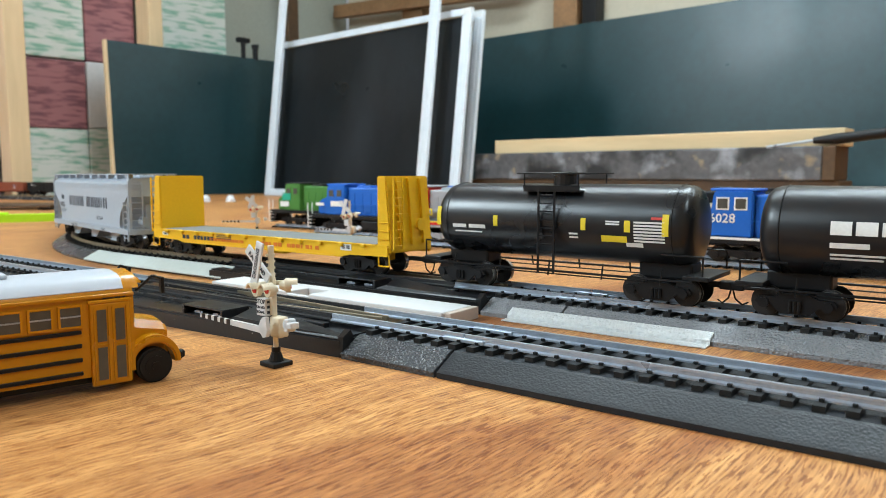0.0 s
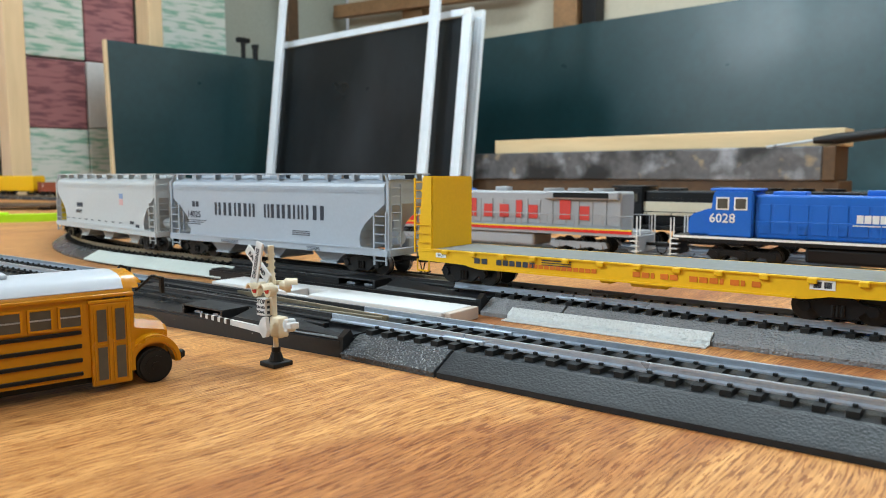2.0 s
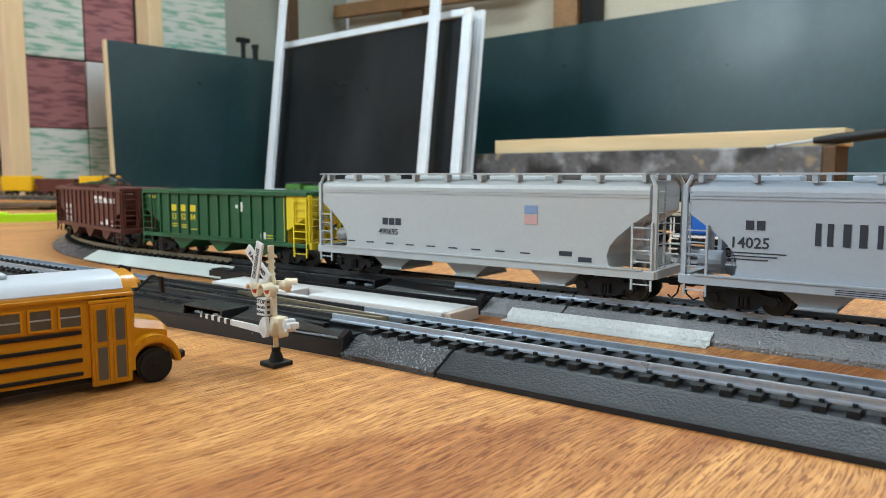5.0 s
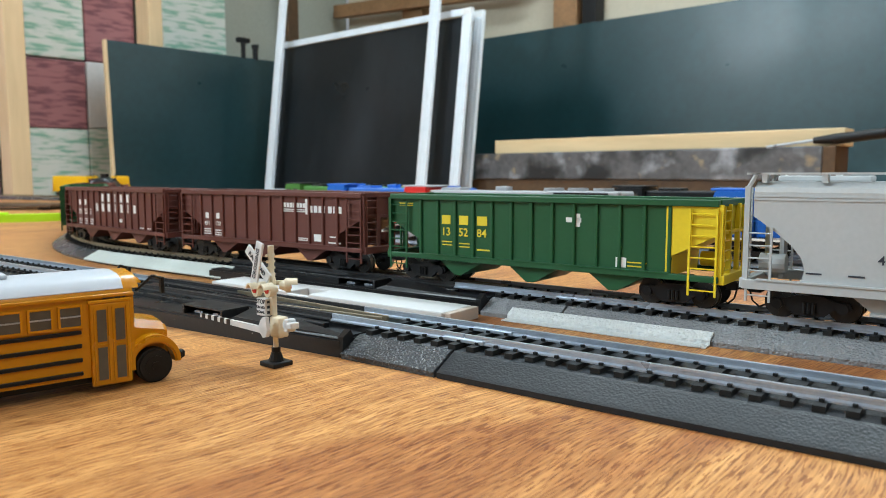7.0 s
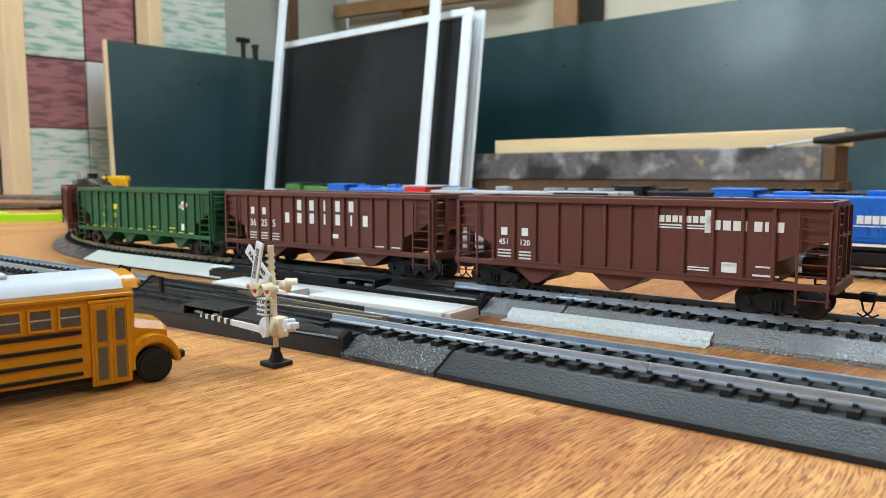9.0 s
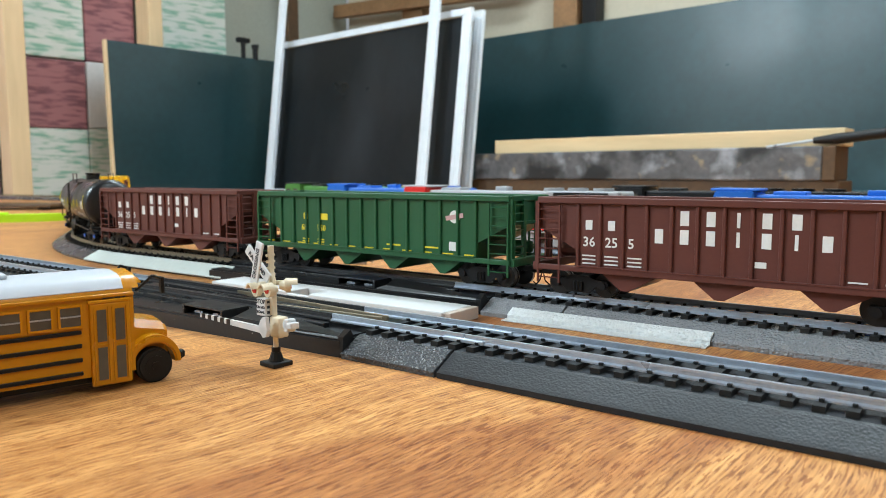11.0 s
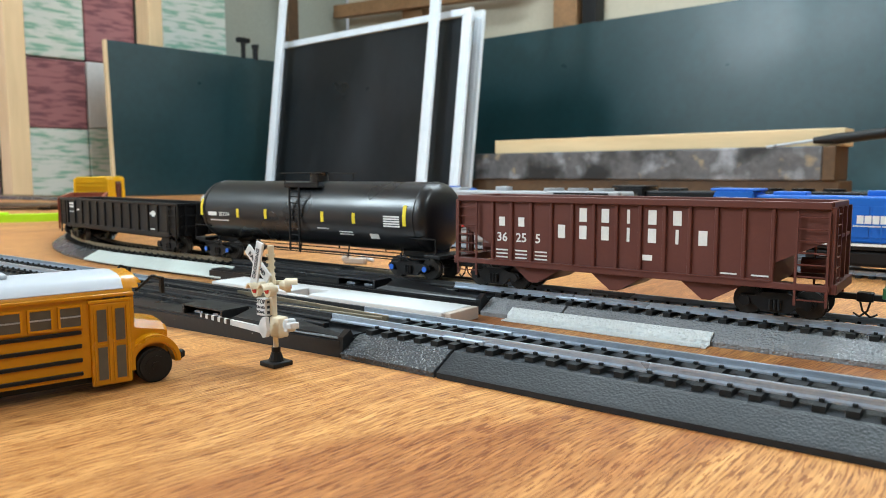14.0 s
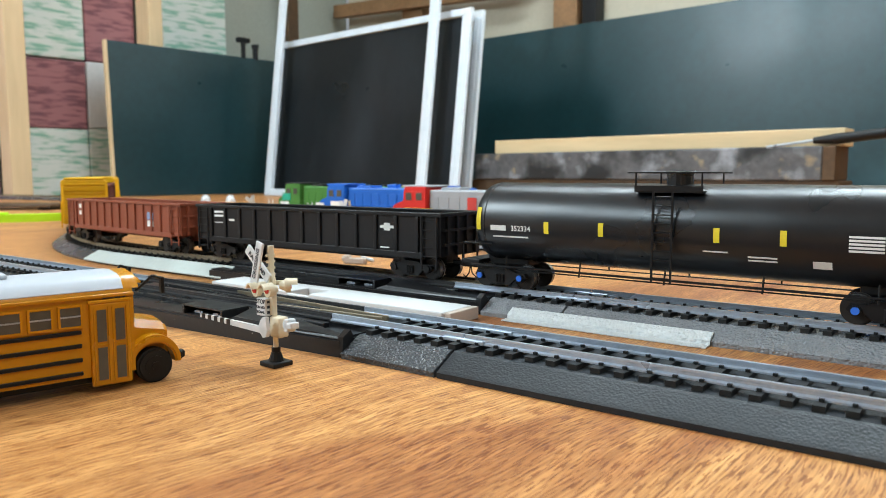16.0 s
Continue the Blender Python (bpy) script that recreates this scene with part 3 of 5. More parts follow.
def tracks():
    track("front_track", front_line, [-0.75, -0.545, -0.36, -0.2], [(-0.75, -0.195, STEEL), (-0.195, -0.045, DARKRAIL)], "near straight model track on grey roadbed", (-0.75, -0.20))
    # right-hand lengths of the near track belong to the same line
    track("front_track", front_line, [-0.0255, 0.0155, 0.233, 0.42], [(-0.045, 0.0155, STEEL), (0.0155, 0.42, STEEL)], "near straight model track with bright rails", (-0.0214, 0.30), 0.01)
    turnout("front_switch", front_line, -0.1125, 0.173, 0.0330, 0.0245, 0.026, "smooth black plastic track switch with an open slot", 0.0135)
    track("back_track", main_line, [-2.2, -0.9, -0.68, -0.45, -0.22, 0.0, 0.13], [(-2.2, 0.0, TARNISH), (0.0, 0.13, TARNISH), (0.13, 0.30, DARKRAIL)], "main model track on grey roadbed, bending at the far end", (-0.95, 0.13))
    track("back_track", main_line, [0.325, 0.3635, 0.59, 0.85], [(0.30, 0.3635, STEEL), (0.3635, 0.85, STEEL)], "main model track with bright rails beside the switch", (0.328, 0.70), plain=BEDLIT)
    turnout("back_switch", main_line, 0.2275, 0.193, 0.0270, 0.0250, 0.03, "smooth black plastic track switch on the main line", 0.0221)
    # joiners
    for line, s in ((front_line, 0.0155), (main_line, 0.3635)):
        for off in (-0.00885, 0.00885):
            ob = part("rail_joiner", boxes((0, 0, 0.0090, 0.016, 0.0032, 0.0014, 0.0003)), STEEL)
            ob.matrix_world = place_on(line, s, off)
            tagged(ob, "metal rail joiner clasping two rail ends", "rail joiner", "rail joiners")
    # white card on the bed's slope, tape, white block between the tracks
    bm = bmesh.new()
    prof = [(-0.0275, 0.0012), (-0.0243, 0.0030), (-0.0168, 0.0070), (-0.0164, 0.0076), (-0.0246, 0.0036), (-0.0278, 0.0018)]
    ob = part("card_strip", sweep(main_line, -0.018, 0.142, 0.02, prof), CARD)
    tagged(ob, "white card strip lying on the roadbed slope", "card")
    prof = [(-0.0310, 0.0002), (-0.0255, 0.0003), (-0.0254, 0.0018), (-0.0243, 0.0026), (-0.0212, 0.0043), (-0.0214, 0.0047), (-0.0247, 0.0030), (-0.0258, 0.0021), (-0.0259, 0.0008), (-0.0310, 0.0006)]
    ob = part("tape_strip", sweep(main_line, 0.340, 0.4265, 0.01, prof), TAPE)
    tagged(ob, "crinkled white masking tape stuck over roadbed and table", "tape")
    e = empty("white_block", place_on(main_line, 0.235, -0.043))
    tagged(e, "white plastic block with a slot, lying between the tracks", "plastic block")
    bm = bmesh.new()
    box(bm, -0.0345, 0, 0.0028, 0.060, 0.022, 0.0056, 0.0006)
    box(bm, 0.0505, 0, 0.0028, 0.080, 0.022, 0.0056, 0.0006)
    box(bm, 0.003, 0.007, 0.0028, 0.016, 0.008, 0.0056, 0.0005)
    box(bm, 0.003, -0.0095, 0.0022, 0.016, 0.003, 0.0044, 0.0004)
    part("body", bm, WHITE, e)
    part("end_cap", boxes((0.0925, 0.0005, 0.0028, 0.0035, 0.021, 0.0054, 0.0005)), PINKG, e, "pinkish grey end cap")


# ---- rolling stock: x points the way the train goes, z = 0 is the rail's top ----
def side(y):
    return pose(0, -y, 0, 90, 0, 0)


def wheelset_mesh(r):
    """Two flanged wheels on one axle, its middle at the origin."""
    bm = bmesh.new()
    for sgn in (-1, 1):
        y = sgn * 0.0083
        rod(bm, (0, y - sgn * 0.0013, 0), (0, y + sgn * 0.0013, 0), r, 20)
        rod(bm, (0, y - sgn * 0.0020, 0), (0, y - sgn * 0.0013, 0), r + 0.0006, 20)
        rod(bm, (0, y + sgn * 0.0012, 0), (0, y + sgn * 0.0016, 0), r * 0.45, 12)
        for k in range(4):
            q = math.pi / 2 * k
            box(bm, math.cos(q) * r * 0.62, y + sgn * 0.00135, math.sin(q) * r * 0.62, 0.0007, 0.0002, 0.0007)
    for f in bm.faces:
        f.material_index = 1 if len(f.verts) == 4 and f.calc_center_median().xz.length > r * 0.8 else 0
    rod(bm, (0, -0.0115, 0), (0, 0.0115, 0), 0.0010, 8)
    return finish(bm, "wheelset", [WHEELM, TREAD], 40)


def frame_mesh():
    bm = bmesh.new()
    prism(bm, [(-0.0135, 0.0058), (-0.0125, 0.0075), (-0.0075, 0.0078), (-0.004, 0.0092), (0.004, 0.0092), (0.0075, 0.0078), (0.0125, 0.0075), (0.0135, 0.0058),
               (0.0115, 0.0040), (0.0080, 0.0050), (0.0048, 0.0020), (-0.0048, 0.0020), (-0.0080, 0.0050), (-0.0115, 0.0040)], "y", -0.0011, 0.0011)
    for x in (-0.0015, 0.0, 0.0015):
        rod(bm, (x, -0.0016, 0.0030), (x, -0.0016, 0.0068), 0.0007, 6)
    for x in (-0.0105, 0.0105):
        rod(bm, (x, -0.0018, 0.0055), (x, 0.001, 0.0055), 0.0019, 10)
    return finish(bm, "side_frame", BLACK)


WHEEL, FRAME = wheelset_mesh(0.0052), frame_mesh()


def bolster_mesh():
    bm = bmesh.new()
    box(bm, 0, 0, 0.0068, 0.0055, 0.0215, 0.004, 0.0005)
    rod(bm, (0, 0, 0.0085), (0, 0, 0.0115), 0.0035, 10)
    return finish(bm, "bolster", BLACK)


BOLSTER = bolster_mesh()


def cap_mesh():
    bm = bmesh.new()
    rod(bm, (0, -0.0024, 0.0055), (0, -0.0018, 0.0055), 0.0014, 10)
    return finish(bm, "bearing_cap", BLUECAP)


CAP = cap_mesh()


WHEELS = []


def bogie(car, x, caps=False, axles=(-0.0105, 0.0105)):
    b = part("bogie", BOLSTER, None, car, "black two-axle bogie")
    b.location = (x, 0, 0)
    for y, turn in ((-0.0126, 0), (0.0126, 180)):
        f = part("side_frame", FRAME, None, b)
        f.matrix_local = pose(0, y, 0, 0, 0, turn)
        if caps:
            for a in axles:
                c = part("bearing_cap", CAP, None, b, "blue bearing cap")
                c.matrix_local = pose(a, y, 0, 0, 0, turn)
    for a in axles:
        w = part("wheelset", WHEEL, None, b)
        w.location = (a, 0, 0.0052)
        WHEELS.append((w, a))
    return b


def coupler(car, x):
    sgn = 1 if x > 0 else -1
    bm = bmesh.new()
    box(bm, x, 0, 0.0085, 0.012, 0.0024, 0.0022, 0.0003)
    box(bm, x + sgn * 0.006, 0.0006, 0.0085, 0.005, 0.0042, 0.0034, 0.0006)
    part("coupler", bm, BLACK, car)
    bm = bmesh.new()
    pts = [(x + sgn * 0.004, 0, 0.0075), (x + sgn * 0.005, 0, 0.0035), (x + sgn * 0.0075, 0.0008, 0.0012), (x + sgn * 0.0095, 0.002, 0.0022)]
    for a, b in zip(pts[:-1], pts[1:]):
        rod(bm, a, b, 0.00035, 6)
    part("air_hose", bm, RUBBER, car)


def ladder(car, x, y, z0, z1, wide, material, rungs, across="x", name="ladder"):
    bm = bmesh.new()
    d = Vector((wide / 2, 0, 0)) if across == "x" else Vector((0, wide / 2, 0))
    c = Vector((x, y, 0))
    for s in (-1, 1):
        a = c + s * d
        box(bm, a.x, a.y, (z0 + z1) / 2, 0.0008, 0.0008, z1 - z0)
    for i in range(rungs):
        z = z0 + (z1 - z0) * (i + 0.5) / rungs
        rod(bm, c - d + Vector((0, 0, z)), c + d + Vector((0, 0, z)), 0.0003, 5)
    part(name, bm, material, car)


def covered_hopper(name, L, paint, label, category="hopper wagon"):
    """Long round-shouldered covered hopper with three bays."""
    car = empty(name)
    tagged(car, label, category, "wagons of the train")
    h = L / 2
    bm = bmesh.new()
    prof = [(-h + 0.003, 0.0455), (h - 0.003, 0.0455)]
    hollow = [(0.003, 0.0368), (0.0100, 0.0318), (0.0160, 0.0268), (0.0192, 0.0228), (0.0205, 0.0186), (0.0198, 0.0152), (0.0175, 0.0136)]
    prof += [(h - x, z) for x, z in hollow] + [(-h + x, z) for x, z in hollow[::-1]]
    prism(bm, prof, "y", -0.0172, 0.0172)
    part("body", bm, paint, car)
    bm = bmesh.new()
    prism(bm, [(-0.0172, 0.0455), (-0.0166, 0.0470), (-0.0128, 0.0492), (0.0128, 0.0492), (0.0166, 0.0470), (0.0172, 0.0455)], "x", -h + 0.003, h - 0.003)
    part("roof", bm, paint, car)
    bm = bmesh.new()
    for z in (0.0440, 0.0428):
        box(bm, 0, 0, z, L - 0.006, 0.0350, 0.0005)
    part("side_moulding", bm, paint, car)
    bm = bmesh.new()
    for y in (-0.0140, 0.0140):
        box(bm, 0, y, 0.0520, L - 0.002, 0.0050, 0.0007)
    for x in (-h + 0.0025, h - 0.0025):
        box(bm, x, 0, 0.0520, 0.005, 0.033, 0.0007)
    for i in range(10):
        x = -h + 0.006 + (L - 0.012) * i / 9
        for y in (-0.0140, 0.0140):
            box(bm, x, y, 0.0503, 0.0018, 0.0042, 0.0032)
    part("roof_walk", bm, paint, car, "narrow metal roof walk on brackets")
    for i in range(4):
        part("roof_hatch", boxes((-h + L * (i + 0.5) / 4, 0, 0.0502, 0.030, 0.012, 0.0022, 0.0006)), paint, car)
    for y in (-0.0178, 0.0178):
        bm = bmesh.new()
        box(bm, 0, y, 0.0122, L, 0.0016, 0.0034, 0.0002)
        box(bm, 0, y, 0.0141, L - 0.01, 0.0026, 0.0006)
        part("side_sill", bm, paint, car)
    for i in (-1, 0, 1):
        bm = bmesh.new()
        c = i * 0.046
        prism(bm, [(c - 0.0165, 0.0135), (c + 0.0165, 0.0135), (c + 0.0060, 0.0050), (c - 0.0060, 0.0050)], "y", -0.0125, 0.0125)
        box(bm, c, 0, 0.0044, 0.0130, 0.0270, 0.0012, 0.0003)
        part("discharge_bay", bm, paint, car)
    for sgn in (-1, 1):
        x = sgn * (h - 0.001)
        bm = bmesh.new()
        box(bm, x, 0, 0.0125, 0.004, 0.0355, 0.0036, 0.0003)
        for y in (-0.0166, 0.0166):
            box(bm, x + sgn * 0.0002, y, 0.0300, 0.0018, 0.0018, 0.0350)
            rod(bm, (x, y, 0.0472), (x - sgn * 0.002, y * 0.95, 0.0515), 0.0008, 6)
        box(bm, sgn * (h - 0.010), 0, 0.022, 0.0015, 0.006, 0.018)
        part("end_frame", bm, paint, car)
        for y in (-0.0178, 0.0178):
            ladder(car, x - sgn * 0.0045, y, 0.006, 0.033, 0.008, paint, 6)
        ladder(car, x + sgn * 0.001, -0.012, 0.014, 0.047, 0.008, paint, 8, "y", "end_ladder")
        bm = bmesh.new()
        rod(bm, (sgn * (h - 0.012), -0.004, 0.019), (sgn * (h - 0.003), -0.004, 0.019), 0.0035, 12)
        box(bm, sgn * (h - 0.006), 0.006, 0.016, 0.006, 0.008, 0.006, 0.001)
        part("brake_gear", bm, paint, car)
        coupler(car, sgn * (h + 0.002))
    car["b"] = h - 0.022
    return car


def open_hopper(name, L, paint, label, bays, ribs, end_paint=None, category="hopper wagon"):
    """Open-topped ribbed hopper."""
    car = empty(name)
    tagged(car, label, category, "wagons of the train")
    h = L / 2
    bm = bmesh.new()
    prof = [(-h + 0.002, 0.0400), (h - 0.002, 0.0400), (h - 0.002, 0.0290), (h - 0.0190, 0.0205), (h - 0.0195, 0.0125), (-h + 0.0195, 0.0125), (-h + 0.0190, 0.0205), (-h + 0.002, 0.0290)]
    prism(bm, prof, "y", -0.0166, 0.0166)
    for f in bm.faces:
        if end_paint and f.calc_center_median().x > h - 0.03 and abs(f.normal.y) < 0.5:
            f.material_index = 1
    part("body", bm, [paint, end_paint or paint], car)
    if end_paint:
        for y in (-0.0168, 0.0168):
            bm = bmesh.new()
            prism(bm, [(h - 0.0215, 0.0400), (h - 0.002, 0.0400), (h - 0.002, 0.0290), (h - 0.0190, 0.0205), (h - 0.0215, 0.0125)], "y", y - 0.0003, y + 0.0003)
            part("end_panel", bm, end_paint, car, "yellow end panel")
    bm = bmesh.new()
    for y in (-0.0172, 0.0172):
        box(bm, 0, y, 0.0410, L - 0.003, 0.0022, 0.0026, 0.0003)
    for x in (-h + 0.0022, h - 0.0022):
        box(bm, x, 0, 0.0410, 0.0022, 0.0320, 0.0026, 0.0003)
    part("top_chord", bm, paint, car)
    me = finish(boxes((0, 0, 0.0262, 0.0015, 0.0014, 0.0274, 0.0004)), "rib", paint)
    for i in range(ribs):
        x = -h + 0.020 + (L - 0.040) * i / (ribs - 1)
        for y in (-0.0169, 0.0169):
            r = part("rib", me, None, car)
            r.location = (x, y, 0)
    for y in (-0.0174, 0.0174):
        part("side_sill", boxes((0, y, 0.0125, L - 0.002, 0.0022, 0.0024, 0.0003), (0, y, 0.0138, L - 0.04, 0.0030, 0.0005)), paint, car)
    span = (L - 0.046)
    for i in range(bays):
        c = -span / 2 + span * (i + 0.5) / bays
        w = span / bays / 2
        bm = bmesh.new()
        prism(bm, [(c - w * 0.66, 0.0125), (c + w * 0.66, 0.0125), (c + w * 0.60, 0.0108), (c + w * 0.02, 0.0046), (c - w * 0.16, 0.0046), (c - w * 0.56, 0.0105)], "y", -0.0158, 0.0158)
        part("discharge_bay", bm, paint, car)
    for sgn in (-1, 1):
        ep = end_paint if end_paint and sgn > 0 else paint
        x = sgn * (h - 0.001)
        bm = bmesh.new()
        box(bm, x, 0, 0.0125, 0.004, 0.035, 0.0036, 0.0003)
        for y in (-0.0168, -0.006, 0.006, 0.0168):
            box(bm, x, y, 0.0265, 0.0018, 0.0018, 0.028)
        box(bm, x, 0, 0.030, 0.0012, 0.033, 0.0012)
        part("end_frame", bm, ep, car)
        for y in (-0.0182, 0.0182):
            ladder(car, x - sgn * 0.006, y, 0.006, 0.039, 0.010, ep, 8)
        ladder(car, x + sgn * 0.001, -0.012, 0.014, 0.040, 0.008, ep, 7, "y", "end_ladder")
        bm = bmesh.new()
        rod(bm, (sgn * (h - 0.014), 0.004, 0.018), (sgn * (h - 0.003), 0.004, 0.018), 0.003, 10)
        part("brake_gear", bm, ep, car)
        coupler(car, sgn * (h + 0.002))
    car["b"] = h - 0.019
    return car


def gondola(name, L, paint, label):
    car = empty(name)
    tagged(car, label, "gondola wagon", "wagons of the train")
    h = L / 2
    bm = bmesh.new()
    for y in (-0.0160, 0.0160):
        box(bm, 0, y, 0.0225, L, 0.0012, 0.0200)
    for x in (-h + 0.0006, h - 0.0006):
        box(bm, x, 0, 0.0225, 0.0012, 0.0320, 0.0200)
    box(bm, 0, 0, 0.0130, L, 0.0325, 0.0014)
    part("body", bm, paint, car)
    bm = bmesh.new()
    for y in (-0.0166, 0.0166):
        box(bm, 0, y, 0.0325, L, 0.0024, 0.0018, 0.0003)
        box(bm, 0, y, 0.0125, L - 0.02, 0.0020, 0.0030, 0.0003)
    for x in (-h, h):
        box(bm, x, 0, 0.0325, 0.002, 0.0355, 0.0018, 0.0003)
    part("top_chord", bm, paint, car)
    me = finish(boxes((0, 0, 0.0220, 0.0022, 0.0016, 0.0190, 0.0004)), "rib", paint)
    for i in range(13):
        x = -h + 0.014 + (L - 0.028) * i / 12
        for y in (-0.0168, 0.0168):
            r = part("rib", me, None, car)
            r.location = (x, y, 0)
    part("centre_sill", boxes((0, 0, 0.0105, L - 0.01, 0.010, 0.005, 0.0005)), paint, car)
    for sgn in (-1, 1):
        x = sgn * (h + 0.0006)
        bm = bmesh.new()
        for y in (-0.012, -0.004, 0.004, 0.012):
            box(bm, x, y, 0.0225, 0.0016, 0.0016, 0.019)
        for z in (0.018, 0.025):
            box(bm, x, 0, z, 0.0014, 0.030, 0.0012)
        part("end_stiffener", bm, paint, car)
        for y in (-0.0176, 0.0176):
            ladder(car, x - sgn * 0.007, y, 0.006, 0.0315, 0.009, paint, 6)
        coupler(car, sgn * (h + 0.002))
    car["b"] = h - 0.021
    return car


def tank_wagon(name, L, R, zc, label):
    car = empty(name)
    tagged(car, label, "tank wagon", "wagons of the train")
    h = L / 2
    bm = bmesh.new()
    prof = [(0.0, h), (R * 0.40, h - 0.0004), (R * 0.70, h - 0.0013), (R * 0.86, h - 0.0024), (R * 0.95, h - 0.0040), (R * 0.99, h - 0.0060), (R, h - 0.0085)]
    rings = []
    for r, x in [(p[0], -p[1]) for p in prof] + [(R, 0.0)] + [(p[0], p[1]) for p in prof[::-1]]:
        rings.append([bm.verts.new((x, max(r, 1e-5) * math.cos(a), zc + max(r, 1e-5) * math.sin(a))) for a in [2 * math.pi * i / 40 for i in range(40)]])
    for A, B in zip(rings[:-1], rings[1:]):
        for i in range(40):
            bm.faces.new((A[i], B[i], B[(i + 1) % 40], A[(i + 1) % 40]))
    bmesh.ops.remove_doubles(bm, verts=bm.verts[:], dist=2e-5)
    bmesh.ops.recalc_face_normals(bm, faces=bm.faces[:])
    part("shell", bm, TANK, car, "glossy black tank shell", smooth=50)
    for x in (-h + 0.0085, h - 0.0085):
        bm = bmesh.new()
        bmesh.ops.create_circle(bm, segments=40, radius=R + 0.00015, cap_ends=False, matrix=Matrix.Translation((x, 0, zc)) @ Euler((0, radians(90), 0)).to_matrix().to_4x4())
        for e in bm.edges[:]:
            rod(bm, e.verts[0].co, e.verts[1].co, 0.0002, 4)
        part("weld_seam", bm, TANK, car)
    top = zc + R
    bm = bmesh.new()
    rod(bm, (0, 0, top - 0.002), (0, 0, top + 0.004), 0.0052, 16)
    rod(bm, (0, 0, top + 0.004), (0, 0, top + 0.0052), 0.0058, 16)
    part("dome", bm, TANK, car)
    bm = bmesh.new()
    box(bm, 0, -0.0105, top - 0.0030, 0.027, 0.007, 0.0008)
    box(bm, 0, 0.0105, top - 0.0030, 0.027, 0.007, 0.0008)
    for y in (-0.0140, 0.0140):
        rod(bm, (-0.0165, y, top + 0.0045), (0.0165, y, top + 0.0045), 0.00035, 6)
        for x in (-0.0130, 0.0130):
            rod(bm, (x, y, top - 0.003), (x, y, top + 0.0045), 0.00035, 6)
        box(bm, 0, y, top - 0.0018, 0.027, 0.0006, 0.0022)
    part("platform", bm, BLACK, car, "railed platform round the dome")
    ladder(car, 0, -R - 0.0012, 0.0098, top - 0.003, 0.0075, BLACK, 10)
    for sgn in (-1, 1):
        bm = bmesh.new()
        box(bm, sgn * (h - 0.014), 0, 0.0132, 0.022, 0.012, 0.0070, 0.001)
        box(bm, sgn * (h + 0.001), 0, 0.0118, 0.010, 0.030, 0.0018, 0.0003)
        for y in (-0.0160, 0.0160):
            rod(bm, (sgn * (h + 0.004), y, 0.0130), (sgn * (h + 0.004), y, 0.0205), 0.0004, 6)
            rod(bm, (sgn * (h + 0.004), y, 0.0205), (sgn * (h - 0.012), y, 0.0205), 0.0004, 6)
        part("end_saddle", bm, BLACK, car)
    for y in (-0.0155, 0.0155):
        bm = bmesh.new()
        rod(bm, (-h, y, 0.0105), (h, y, 0.0105), 0.0005, 6)
        rod(bm, (-h + 0.02, y * 0.8, 0.0088), (h - 0.02, y * 0.8, 0.0088), 0.0003, 6)
        for i in range(5):
            rod(bm, (-h + L * (i + 0.5) / 5, y, 0.0085), (-h + L * (i + 0.5) / 5, y * 0.9, 0.0150), 0.0004, 5)
        part("hand_rail", bm, BLACK, car)
    for sgn in (-1, 1):
        coupler(car, sgn * (h + 0.007))
    car["b"] = h - 0.0145
    return car


def on_shell(R, zc, ang):
    """A plane that touches the shell's near side, ang degrees above its middle."""
    a = radians(ang)
    return Matrix.Translation((0, -(R + 0.0001) * math.cos(a), zc + (R + 0.0001) * math.sin(a))) @ pose(0, 0, 0, 90 - ang, 0, 0)


def shell_bars(car, R, zc, rows, material):
    """Bars wrapped on the shell: x, height above its middle, width, height."""
    bm = bmesh.new()
    for x, z, w, hh in rows:
        n = 4 if hh > 0.003 else 1
        for i in range(n):
            z0 = z + hh * (i + 0.5) / n
            box(bm, x + w / 2, 0, 0, w, hh / n * 1.04, 0.00014, m=on_shell(R, zc, math.degrees(math.asin(max(-0.99, min(0.99, z0 / R))))))
    tagged(part("marking", bm, material, car), kind="stuff")


